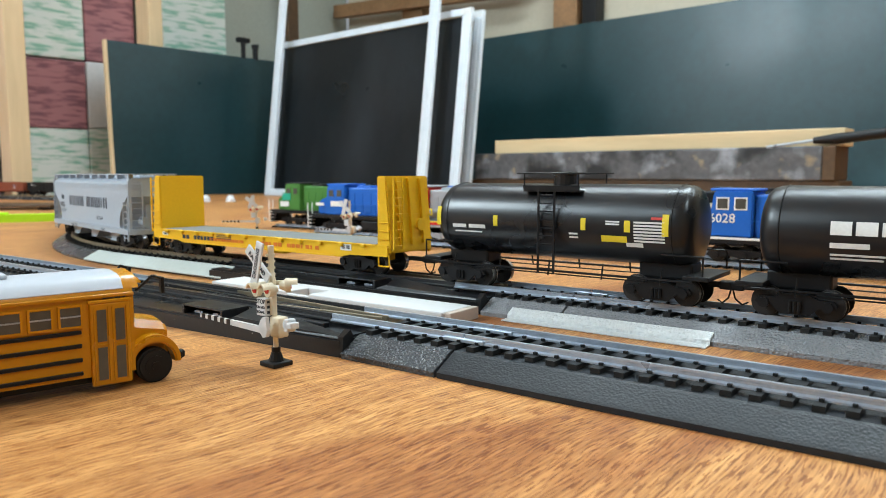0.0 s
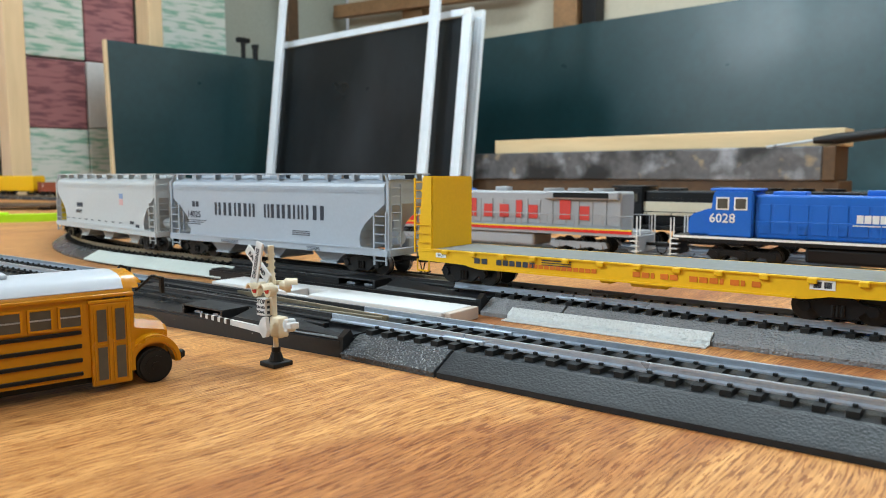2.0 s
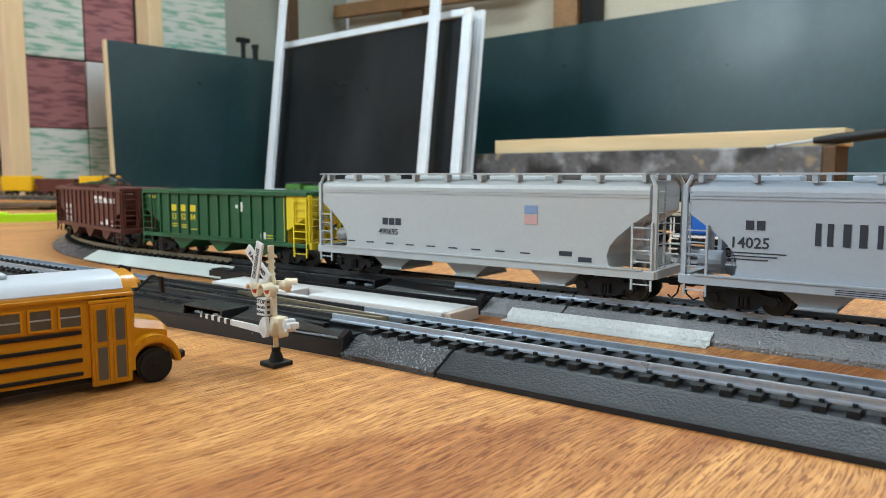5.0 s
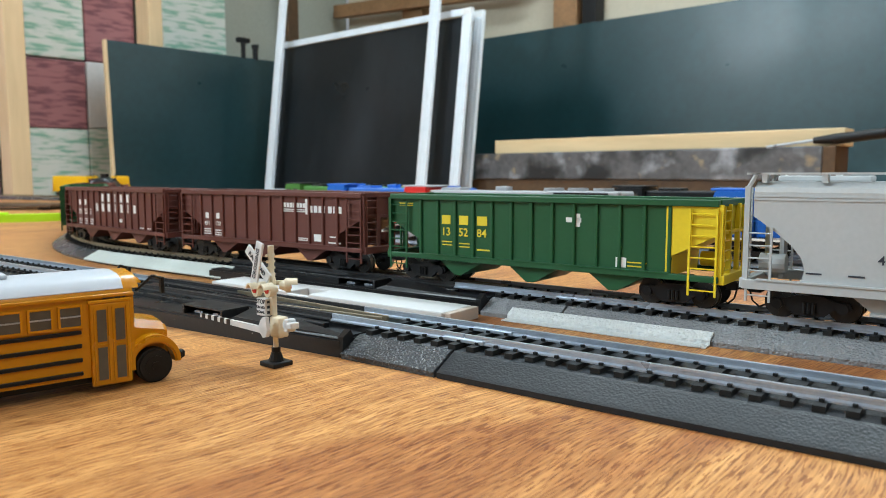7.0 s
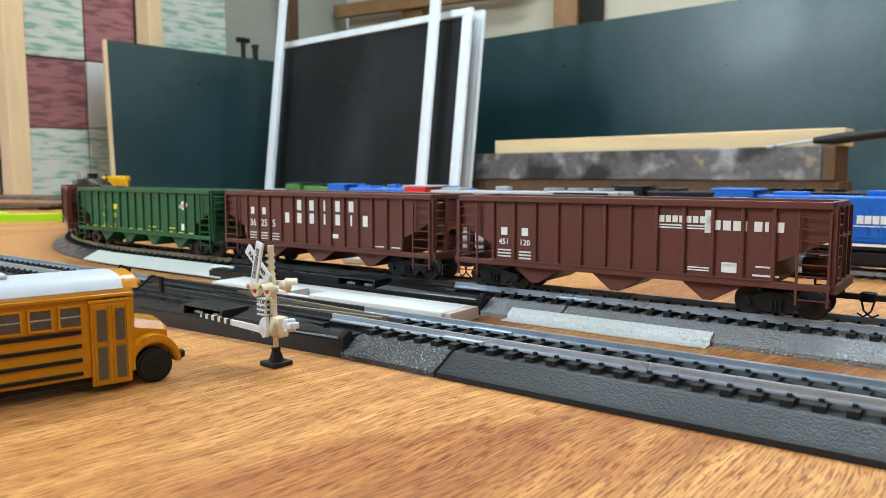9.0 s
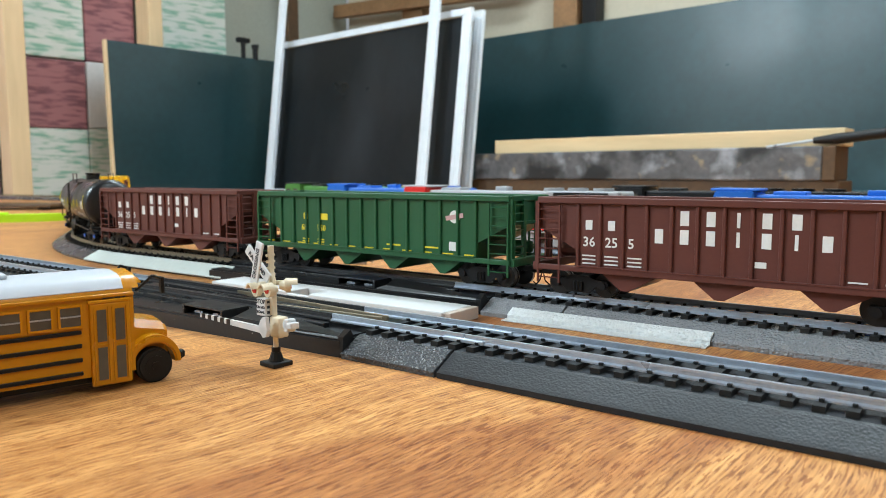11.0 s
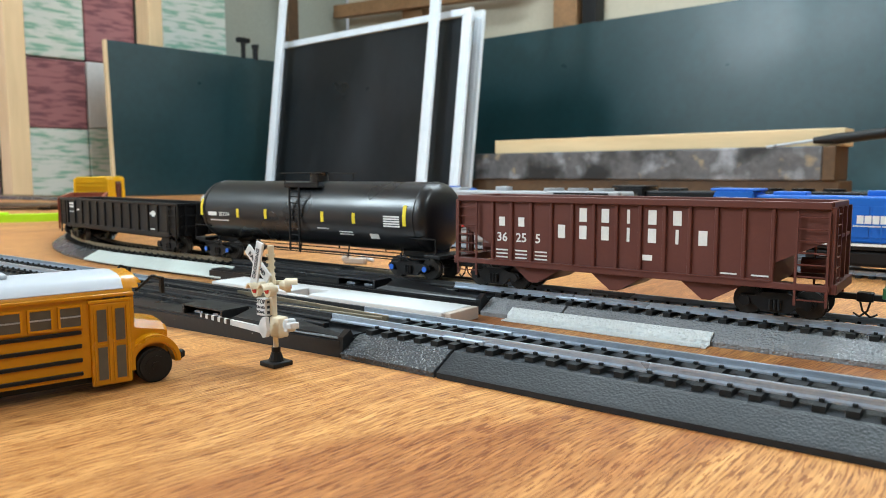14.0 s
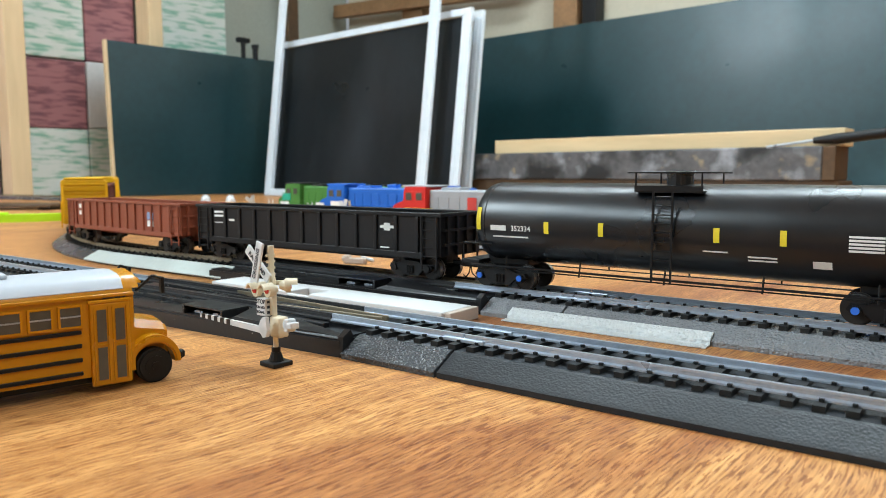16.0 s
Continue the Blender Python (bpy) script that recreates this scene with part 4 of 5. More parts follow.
def bulkhead_flat(name, L, label):
    car = empty(name)
    tagged(car, label, "flat wagon", "wagons of the train")
    h = L / 2
    bm = bmesh.new()
    box(bm, 0, 0, 0.0138, L - 0.006, 0.0335, 0.0024)
    part("frame", bm, YELLOW, car)
    part("deck", boxes((0, 0, 0.0157, L - 0.022, 0.0328, 0.0014)), DECK, car, "grey plank deck")
    for y in (-0.0172, 0.0172):
        bm = bmesh.new()
        prism(bm, [(-h + 0.002, 0.0162), (h - 0.002, 0.0162), (h - 0.002, 0.0105), (h - 0.028, 0.0100), (h - 0.036, 0.0085), (-h + 0.036, 0.0085), (-h + 0.028, 0.0100), (-h + 0.002, 0.0105)], "y", y - 0.0006, y + 0.0006)
        for z in (0.0090,):
            box(bm, 0, y, z, L - 0.078, 0.0030, 0.0007)
        box(bm, 0, y, 0.0160, L - 0.02, 0.0026, 0.0006)
        part("side_sill", bm, YELLOW, car)
        me = finish(boxes((0, 0, 0.0152, 0.0032, 0.0022, 0.0020, 0.0004)), "stake_pocket", YELLOW)
        for i in range(12):
            ob = part("stake_pocket", me, None, car)
            ob.location = (-h + 0.018 + (L - 0.036) * i / 11, y * 1.05, 0)
    for sgn in (-1, 1):
        # tapered wall at each end
        bm = bmesh.new()
        a, b0, b1 = sgn * (h - 0.0095), sgn * (h - 0.0005), sgn * (h - 0.0035)
        prism(bm, [(a, 0.0120), (b0, 0.0120), (b0, 0.0170), (b1, 0.0510), (a, 0.0510)], "y", -0.0170, 0.0170)
        bmesh.ops.bevel(bm, geom=bm.edges[:], offset=0.0006, segments=2, affect="EDGES")
        part("bulkhead", bm, YELLOW, car, "tall yellow end wall")
        for y in (-0.0095, 0.0, 0.0095):
            bm = bmesh.new()
            prism(bm, [(sgn * (h - 0.0005), 0.0160), (sgn * (h + 0.0012), 0.0160), (sgn * (h - 0.0018), 0.0500), (sgn * (h - 0.0035), 0.0500)], "y", y - 0.0011, y + 0.0011)
            part("bulkhead_post", bm, YELLOW, car)
        for z in (0.018, 0.031, 0.044):
            part("bulkhead_rail", boxes((sgn * (h - 0.0008 - (z - 0.016) * 0.09), 0, z, 0.0016, 0.0335, 0.0012)), YELLOW, car)
        ladder(car, sgn * (h + 0.0014), -0.0130, 0.014, 0.050, 0.007, YELLOW, 9, "y", "end_ladder")
        for i in range(4):
            bm = bmesh.new()
            rod(bm, (sgn * (h - 0.008), -0.0176, 0.0150 + 0.0042 * i), (sgn * (h - 0.001), -0.0176, 0.0150 + 0.0042 * i), 0.00035, 5)
            part("grab_iron", bm, YELLOW, car)
        bm = bmesh.new()
        rod(bm, (sgn * (h - 0.008), -0.0176, 0.0055), (sgn * (h - 0.001), -0.0176, 0.0055), 0.0004, 5)
        for x in (0.008, 0.001):
            rod(bm, (sgn * (h - x), -0.0176, 0.0055), (sgn * (h - x), -0.0176, 0.0110), 0.0004, 5)
        part("side_step", bm, YELLOW, car)
        bm = bmesh.new()
        rod(bm, (sgn * (h + 0.0015), 0.004, 0.026), (sgn * (h + 0.0028), 0.004, 0.026), 0.0032, 16)
        part("brake_wheel", bm, YELLOW, car)
        coupler(car, sgn * (h + 0.004))
    part("centre_sill", boxes((0, 0, 0.0098, L - 0.03, 0.008, 0.007, 0.0005), (0.01, -0.008, 0.0085, 0.016, 0.006, 0.005, 0.001), (-0.008, -0.009, 0.0085, 0.006, 0.006, 0.004, 0.001)), YELLOW, car)
    car["b"] = h - 0.026
    return car


def ribbed_box(name, L, paint, label):
    car = empty(name)
    tagged(car, label, "box wagon", "wagons of the train")
    h = L / 2
    part("body", boxes((0, 0, 0.0295, L, 0.0335, 0.0360, 0.0008)), paint, car)
    part("roof", boxes((0, 0, 0.0483, L, 0.0300, 0.0020, 0.0008)), paint, car)
    for sgn in (-1, 1):
        part("end_corrugation", boxes(*[(sgn * (h + 0.0003), 0, 0.015 + i * 0.0036, 0.0012, 0.0315, 0.0037 if i % 2 else 0.0014, 0.0003) for i in range(9)]), paint, car)
    me = finish(boxes((0, 0, 0.0295, 0.0014, 0.0012, 0.0340, 0.0003)), "rib", paint)
    for i in range(12):
        for y in (-0.0170, 0.0170):
            ob = part("rib", me, None, car)
            ob.location = (-h + 0.006 + (L - 0.012) * i / 11, y, 0)
    for sgn in (-1, 1):
        for y in (-0.0178, 0.0178):
            ladder(car, sgn * (h - 0.006), y, 0.008, 0.030, 0.008, paint, 5)
        coupler(car, sgn * (h + 0.003))
    part("under_frame", boxes((0, 0, 0.0108, L - 0.01, 0.016, 0.004, 0.0005)), BLACK, car)
    car["b"] = h - 0.020
    return car


TRAIN = []


def train():
    def add(car, c0, caps=False):
        b = car["b"]
        del car["b"]
        TRAIN.append((car, c0, b, bogie(car, b, caps), bogie(car, -b, caps)))

    # two black tank wagons at the head
    R, zc = 0.0165, 0.0312
    for name, L, c0, label in (("tank_wagon", 0.150, 0.5125, "glossy black tank wagon with a broad white trade name"), ("tank_wagon", 0.124, 0.3540, "glossy black tank wagon with yellow upright marks")):
        t = tank_wagon(name, L, R, zc, label)
        if L > 0.14:
            shell_bars(t, R, zc, letterbars("MMMMMM", -0.050, 0.000, 0.0065, 0.0046, 0.18), MARKW)
            shell_bars(t, R, zc, [(-0.050, -0.0045, 0.012, 0.0018), (-0.032, -0.0045, 0.014, 0.0018), (-0.050, -0.0072, 0.020, 0.0007), (-0.028, -0.0072, 0.012, 0.0007), (-0.050, -0.0086, 0.016, 0.0007)], MARKW)
        else:
            shell_bars(t, R, zc, [(-0.0590, -0.003, 0.0022, 0.0085), (-0.0275, -0.0025, 0.0022, 0.0048), (0.0155, -0.0025, 0.0022, 0.0050), (0.0345, -0.0025, 0.0025, 0.0046), (0.0500, -0.0035, 0.0026, 0.0085), (0.0245, -0.0068, 0.0110, 0.0026)], MARKY)
            shell_bars(t, R, zc, [(0.0385, 0.0012 - i * 0.00125, 0.0125, 0.0007) for i in range(7)] + [(-0.050, -0.0038, 0.0075, 0.0016), (-0.041, -0.0038, 0.009, 0.0016), (-0.049, -0.0058, 0.015, 0.0006), (0.010, -0.0045, 0.004, 0.0007), (0.010, -0.0060, 0.004, 0.0007), (0.0265, 0.0012, 0.006, 0.0006), (0.0265, 0.0002, 0.006, 0.0006), (0.0350, -0.0085, 0.0070, 0.0018)], MARKW)
            shell_bars(t, R, zc, [(0.0455, 0.0028, 0.005, 0.0010)], MARKR)
        add(t, c0)

    f = bulkhead_flat("bulkhead_flat_wagon", 0.209, "yellow flat wagon with tall end walls and empty grey deck")
    m = side(0.0180)
    bars(letterbars("MMIMM MMMIMIM", 0.006, 0.0112, 0.0030, 0.0021, 0.25) + letterbars("MMMMMMMMMMMM", -0.042, 0.0112, 0.0022, 0.0017, 0.25), MARKO, f, m)
    bars([(-0.092, 0.0125, 0.006, 0.0022), (0.070, 0.0122, 0.008, 0.0034)], MARKW, f, m)
    bars([(-0.0910, 0.0130, 0.004, 0.0012), (0.0712, 0.0128, 0.0025, 0.0022), (0.0745, 0.0128, 0.0025, 0.0022), (-0.070, 0.0112, 0.003, 0.0024), (-0.066, 0.0112, 0.003, 0.0024)] + [(-0.058 + i * 0.0034, 0.0112, 0.0026, 0.0024) for i in range(6)] + [(-0.035, 0.0148 - i * 0.0010, 0.014, 0.0004) for i in range(3)], MARKK, f, m)
    add(f, 0.1620)

    u = covered_hopper("covered_hopper_wagon", 0.186, GREYP, "light grey covered hopper wagon with a black trade name")
    m = side(0.01735)
    word = ((-0.0471, 0.0060), (-0.0386, 0.0078), (-0.0285, 0.0020), (-0.0248, 0.0083), (-0.0150, 0.0056), (-0.0015, 0.0049), (0.0045, 0.0080), (0.0137, 0.0078), (0.0229, 0.0020), (0.0266, 0.0049), (0.0335, 0.0020), (0.0387, 0.0090))
    bars([row for x, w in word for row in uprights(x, 0.0272, w, 0.0078)], MARKK, u, m)
    bars([(-0.0700, 0.0318, 0.0028, 0.0034), (-0.0662, 0.0318, 0.0028, 0.0034)] + [(-0.0760, 0.0232 - i * 0.0012, 0.020 - 0.003 * i, 0.0004) for i in range(3)] + [(0.022, 0.0205 - i * 0.0010, 0.014, 0.0004) for i in range(3)], MARKK, u, m)
    lettering("14025", 0.0056, MARKK, u, side(0.01735) @ Matrix.Translation((-0.0755, 0.0252, 0)), "car_number")
    bars([(-0.04, 0.0125 - i * 0.0007, 0.016, 0.0003) for i in range(3)] + [(0.035, 0.0125 - i * 0.0007, 0.010, 0.0003) for i in range(3)], MARKK, u, side(0.0187))
    add(u, -0.0529)

    c = covered_hopper("covered_hopper_wagon", 0.186, GREYD, "pale warm-grey covered hopper wagon with a small shield")
    bars([(-0.0480, 0.0268, 0.0035, 0.0034), (-0.0438, 0.0268, 0.0035, 0.0034), (-0.0396, 0.0268, 0.0035, 0.0034)] + [(-0.072 + i * 0.013, 0.0172, 0.005, 0.0006) for i in range(9)] + [(0.051, 0.0175, 0.006, 0.002), (0.06, 0.0155, 0.006, 0.002)], MARKK, c, m)
    lettering("490695", 0.0042, MARKK, c, side(0.01735) @ Matrix.Translation((-0.0505, 0.0220, 0)), "car_number")
    bars([(0.0340, 0.0348, 0.0065, 0.0036)], SHIELDB, c, m, "shield")
    bars([(0.0340, 0.0302, 0.0065, 0.0042)], SHIELDR, c, m, "shield")
    add(c, -0.2490)

    def marks(car, L, rows, material, y=0.01675):
        bars(rows, material, car, side(y))

    g = open_hopper("open_hopper_wagon", 0.162, GREEN, "dark green ribbed hopper wagon with a yellow end", 3, 13, LEMON)
    marks(g, 0, [(-0.0485, 0.0285, 0.0050, 0.0042), (-0.0385, 0.0285, 0.0050, 0.0042), (-0.0285, 0.0285, 0.0055, 0.0042), (-0.0485, 0.0200, 0.006, 0.0005), (-0.0485, 0.0185, 0.006, 0.0005), (-0.0385, 0.0195, 0.006, 0.0005), (-0.0385, 0.0180, 0.006, 0.0005), (-0.0285, 0.0170, 0.007, 0.0007), (-0.0745, 0.0375, 0.0085, 0.0005), (-0.0745, 0.0365, 0.0085, 0.0005), (0.0440, 0.0165, 0.008, 0.0005), (0.0440, 0.0150, 0.007, 0.0005)], MARKY)
    for x, s in ((-0.0488, "13"), (-0.0388, "52"), (-0.0287, "84")):
        lettering(s, 0.0054, MARKY, g, side(0.01675) @ Matrix.Translation((x, 0.0232, 0)), "car_number")
    marks(g, 0, [(0.0165, 0.0318, 0.007, 0.0020), (0.0200, 0.0300, 0.003, 0.0055), (0.0390, 0.0145, 0.0045, 0.004)], MARKW)
    add(g, -0.4303)

    s = open_hopper("open_hopper_wagon", 0.158, OXIDE, "oxide-red ribbed hopper wagon with a slanted white emblem", 3, 12)
    marks(s, 0, letterbars("MMMMMMMM", 0.0170, 0.0335, 0.0020, 0.0026, 0.30) + letterbars("MMMIMIM", 0.0375, 0.0312, 0.0027, 0.0036, 0.35) + [(0.0168, 0.0322, 0.020, 0.0005), (0.0168, 0.0312, 0.020, 0.0005), (0.0345, 0.0300, 0.0022, 0.0085)], MARKW)
    for x, t in ((-0.0536, "451"), (-0.0429, "120")):
        lettering(t, 0.0036, MARKW, s, side(0.01675) @ Matrix.Translation((x, 0.0208, 0)), "car_number", "CENTER")
    marks(s, 0, [(-0.0550, 0.0250, 0.0032, 0.0034), (-0.0445, 0.0250, 0.0032, 0.0034)] + [(-0.0568, 0.0180 - i * 0.0014, 0.007, 0.0006) for i in range(3)] + [(-0.0458, 0.0175 - i * 0.0014, 0.006, 0.0007) for i in range(3)] + [(0.041, 0.0180, 0.0055, 0.0006), (0.041, 0.0118 + 0.0038, 0.0055, 0.0038), (0.0285, 0.0165, 0.008, 0.0005), (0.0285, 0.0155, 0.008, 0.0005), (0.053, 0.0182, 0.005, 0.0006), (0.052, 0.0150, 0.009, 0.0007)], MARKW)
    add(s, -0.6066)

    def red_hopper(c0):
        r = open_hopper("open_hopper_wagon", 0.158, OXIDE, "oxide-red ribbed hopper wagon with spaced white letters", 3, 13)
        mid = [-0.05408 + 0.009833 * i for i in range(12)]
        rows = [(mid[4 + i] - (0.0006 if i == 2 else 0.0017), 0.0322, 0.0012 if i == 2 else 0.0033, 0.0056) for i in range(5)]
        rows += [(mid[3 + i] - (0.0006 if i in (3, 5) else 0.0017), 0.0250, 0.0012 if i in (3, 5) else 0.0033, 0.0056) for i in range(7)]
        marks(r, 0, rows, MARKW)
        marks(r, 0, [(-0.0557, 0.0290, 0.0030, 0.0040), (-0.0458, 0.0290, 0.0030, 0.0040)] + [(x - 0.0030, 0.0180 - i * 0.0016, 0.0060, 0.0006) for x in mid[:3] for i in range(3)] + [(0.0110, 0.0180, 0.004, 0.0022), (0.052, 0.0150, 0.006, 0.0006), (0.041, 0.0150, 0.006, 0.0006)], MARKW)
        for x, t in ((mid[0], "36"), (mid[1], "25"), (mid[2] - 0.0015, "5")):
            lettering(t, 0.0056, MARKW, r, side(0.01675) @ Matrix.Translation((x, 0.0222, 0)), "car_number", "CENTER")
        add(r, c0)

    red_hopper(-0.7781)
    g = open_hopper("open_hopper_wagon", 0.172, GREEN, "long dark green ribbed hopper wagon with yellow lettering", 4, 14)
    marks(g, 0, [(-0.0480, 0.0275, 0.0032, 0.0034), (-0.0365, 0.0275, 0.0070, 0.0034)] + [(x, 0.0165 - i * 0.0014, 0.005, 0.0006) for x in (-0.049, -0.0375) for i in range(3)] + [(-0.078 + i * 0.0125, 0.0142, 0.006, 0.0006) for i in range(12)] + [(0.012, 0.0165, 0.009, 0.0008), (0.036, 0.0165, 0.009, 0.0008)], MARKY)
    for x, t in ((-0.0500, "60"), (-0.0380, "150")):
        lettering(t, 0.0046, MARKY, g, side(0.01675) @ Matrix.Translation((x, 0.0215, 0)), "car_number")
    marks(g, 0, [(0.0508, 0.0160, 0.0055, 0.0042)], MARKW)
    bm = bmesh.new()
    rod(bm, (0.0540, -0.01660, 0.0320), (0.0540, -0.01680, 0.0320), 0.0030, 20)
    part("emblem", bm, MARKW, g, "round white emblem")
    part("emblem_bar", boxes((0, 0, 0, 0.0100, 0.0002, 0.0022, 0.0, pose(0.0540, -0.0169, 0.0320, 0, -10, 0))), SHIELDR, g, "slanted red bar")
    add(g, -0.9545)
    red_hopper(-1.1350)

    R, zc = 0.0180, 0.0300
    t = tank_wagon("tank_wagon", 0.182, R, zc, "long glossy black tank wagon with blue bearing caps")
    shell_bars(t, R, zc, [(-0.0865, -0.003, 0.0022, 0.0100), (-0.0520, -0.0035, 0.0022, 0.0050), (-0.0270, -0.0035, 0.0022, 0.0055), (0.0190, -0.0035, 0.0022, 0.0055), (0.0420, -0.0035, 0.0022, 0.0055), (0.0760, -0.0035, 0.0022, 0.0100)], MARKY)
    shell_bars(t, R, zc, [(0.0635, 0.0005 - i * 0.0012, 0.0105, 0.0007) for i in range(5)] + [(-0.079, -0.0030, 0.008, 0.0022), (-0.078, -0.0060, 0.018, 0.0006), (0.015, -0.0072, 0.009, 0.0005), (0.031, -0.0085, 0.010, 0.0006), (0.031, -0.0098, 0.010, 0.0006), (0.0525, -0.0112, 0.006, 0.0030)], MARKW)
    lettering("352334", 0.0033, MARKW, t, on_shell(R, zc, -9.5) @ Matrix.Translation((-0.0685, 0, 0)), "car_number")
    add(t, -1.3220, True)

    b = gondola("gondola_wagon", 0.190, BLACK, "black ribbed gondola wagon with white marks")
    bars([(-0.078, 0.0285, 0.009, 0.0013), (-0.078, 0.0262, 0.009, 0.0012), (-0.064, 0.0240, 0.005, 0.0012), (-0.078, 0.0225, 0.008, 0.0005), (0.0570, 0.0250, 0.009, 0.0014), (0.0595, 0.0238, 0.004, 0.0038), (0.057, 0.0150, 0.006, 0.0006)], MARKW, b, side(0.0168))
    add(b, -1.5250)
    r = gondola("gondola_wagon", 0.166, RUST, "orange-brown ribbed gondola wagon with a small shield")
    bars([(-0.064, 0.0265, 0.005, 0.003), (-0.064, 0.0215, 0.006, 0.003), (0.040, 0.0170, 0.008, 0.004)], MARKW, r, side(0.0168))
    bars([(0.040, 0.0215, 0.008, 0.005)], SHIELDB, r, side(0.0168), "shield")
    add(r, -1.7180)
    y = ribbed_box("box_wagon", 0.150, YELLOW, "orange-yellow ribbed box wagon")
    add(y, -1.8960)
    add(open_hopper("open_hopper_wagon", 0.158, OXIDE, "plain oxide-red ribbed hopper wagon near the train's end", 3, 13), -2.0660)
    add(ribbed_box("box_wagon", 0.130, YELLOW, "yellow ribbed box wagon at the end of the train"), -2.2260)


# ---- parked locomotives ----
def six_wheel(car, x):
    b = part("bogie", BOLSTER, None, car, "three-axle bogie")
    b.location = (x, 0, 0)
    for y, turn in ((-0.0126, 0), (0.0126, 180)):
        bm = bmesh.new()
        prism(bm, [(-0.024, 0.0045), (-0.022, 0.0085), (0.022, 0.0085), (0.024, 0.0045), (0.018, 0.0030), (0.010, 0.0050), (0.0, 0.0030), (-0.010, 0.0050), (-0.018, 0.0030)], "y", -0.0011, 0.0011)
        for xx in (-0.018, 0.0, 0.018):
            rod(bm, (xx, -0.0020, 0.0052), (xx, 0.001, 0.0052), 0.0022, 10)
        f = part("side_frame", bm, car_truck_paint[0], b)
        f.matrix_local = pose(0, y, 0, 0, 0, turn)
    for a in (-0.018, 0.0, 0.018):
        w = part("wheelset", WHEEL, None, b)
        w.location = (a, 0, 0.0052)


car_truck_paint = [BLACK]


def locomotive(m, L, label, nose, cab, hood, sill, roof, stripe=None, truck=BLACK, zk=1.0, tank=BLACK, pale=False):
    """Hood-unit diesel; its cab stands at the -x end."""
    e = empty("locomotive", m)
    tagged(e, label, "locomotive", "parked locomotives")
    h = L / 2
    part("frame", boxes((0, 0, 0.0150, L - 0.006, 0.0345, 0.0030, 0.0003)), sill, e)
    part("walkway", boxes((0, 0, 0.0170, L - 0.008, 0.0340, 0.0010)), sill if stripe is None else stripe, e)
    part("fuel_tank", boxes((0, 0, 0.0082, L * 0.30, 0.0300, 0.0100, 0.0020)), tank, e)
    x0 = -h + 0.012
    bm = bmesh.new()
    prism(bm, [(x0, 0.0175), (x0 + 0.020, 0.0175), (x0 + 0.020, 0.0365), (x0 + 0.014, 0.0360), (x0 + 0.002, 0.0315), (x0, 0.028)], "y", -0.0120, 0.0120)
    bmesh.ops.bevel(bm, geom=bm.edges[:], offset=0.0012, segments=2, affect="EDGES")
    part("nose", bm, nose, e)
    c0, c1 = x0 + 0.015, x0 + 0.043
    bm = bmesh.new()
    prism(bm, [(c0, 0.0175), (c1, 0.0175), (c1, 0.0480), (c0 + 0.004, 0.0480), (c0 + 0.0025, 0.0445)], "y", -0.0162, 0.0162)
    bmesh.ops.bevel(bm, geom=bm.edges[:], offset=0.0008, segments=2, affect="EDGES")
    cabp = part("cab", bm, cab, e)
    part("cab_roof", boxes(((c0 + c1) / 2 + 0.001, 0, 0.0486, 0.030, 0.0290, 0.0018, 0.0008)), roof, e)
    for y in (-0.0163, 0.0163):
        for wx in (c0 + 0.009, c0 + 0.0205):
            w = part("window", boxes((wx, y, 0.0395, 0.0085, 0.0006, 0.0085, 0.0003)), MARKW if pale else cab, cabp, "framed side window")
            part("pane", boxes((wx, y * 1.012, 0.0395, 0.0065, 0.0005, 0.0065)), GLASS, cabp)
    part("windscreen", boxes((c0 + 0.0025, 0, 0.0415, 0.0010, 0.0240, 0.0060)), GLASS, cabp)
    k1 = h - 0.016
    part("hood", boxes(((c1 + k1) / 2, 0, 0.0312, k1 - c1, 0.0232, 0.0285, 0.0014)), hood, e)
    n = int((k1 - c1) / 0.011)
    me = finish(boxes((0, 0, 0.030, 0.0092, 0.0006, 0.0190, 0.0002)), "hood_door", hood)
    for i in range(n):
        for y in (-0.0118, 0.0118):
            ob = part("hood_door", me, None, e)
            ob.location = (c1 + (k1 - c1) * (i + 0.5) / n, y, 0)
    bm = bmesh.new()
    for i in range(3):
        rod(bm, (k1 - 0.02 - i * 0.021, 0, 0.045), (k1 - 0.02 - i * 0.021, 0, 0.0482), 0.0078, 18)
    part("roof_fan", bm, roof, e)
    part("radiator", boxes((k1 - 0.032, 0, 0.0430, 0.060, 0.0300, 0.0060, 0.0010)), hood, e)
    part("exhaust_stack", boxes((0.0, 0, 0.0465, 0.012, 0.008, 0.005, 0.0008)), roof, e)
    part("roof_hatch", boxes((c1 + 0.02, 0, 0.0462, 0.02, 0.016, 0.003, 0.0008)), roof, e)
    part("louvre", boxes((k1 - 0.032, -0.0152, 0.0432, 0.045, 0.0004, 0.0038)), BLACK, e)
    for y in (-0.0165, 0.0165):
        bm = bmesh.new()
        rod(bm, (c1, y, 0.0285), (h - 0.006, y, 0.0285), 0.00035, 6)
        for i in range(9):
            x = c1 + 0.004 + (h - 0.010 - c1) * i / 8
            rod(bm, (x, y, 0.0170), (x, y, 0.0285), 0.00035, 5)
        part("hand_rail", bm, hood, e)
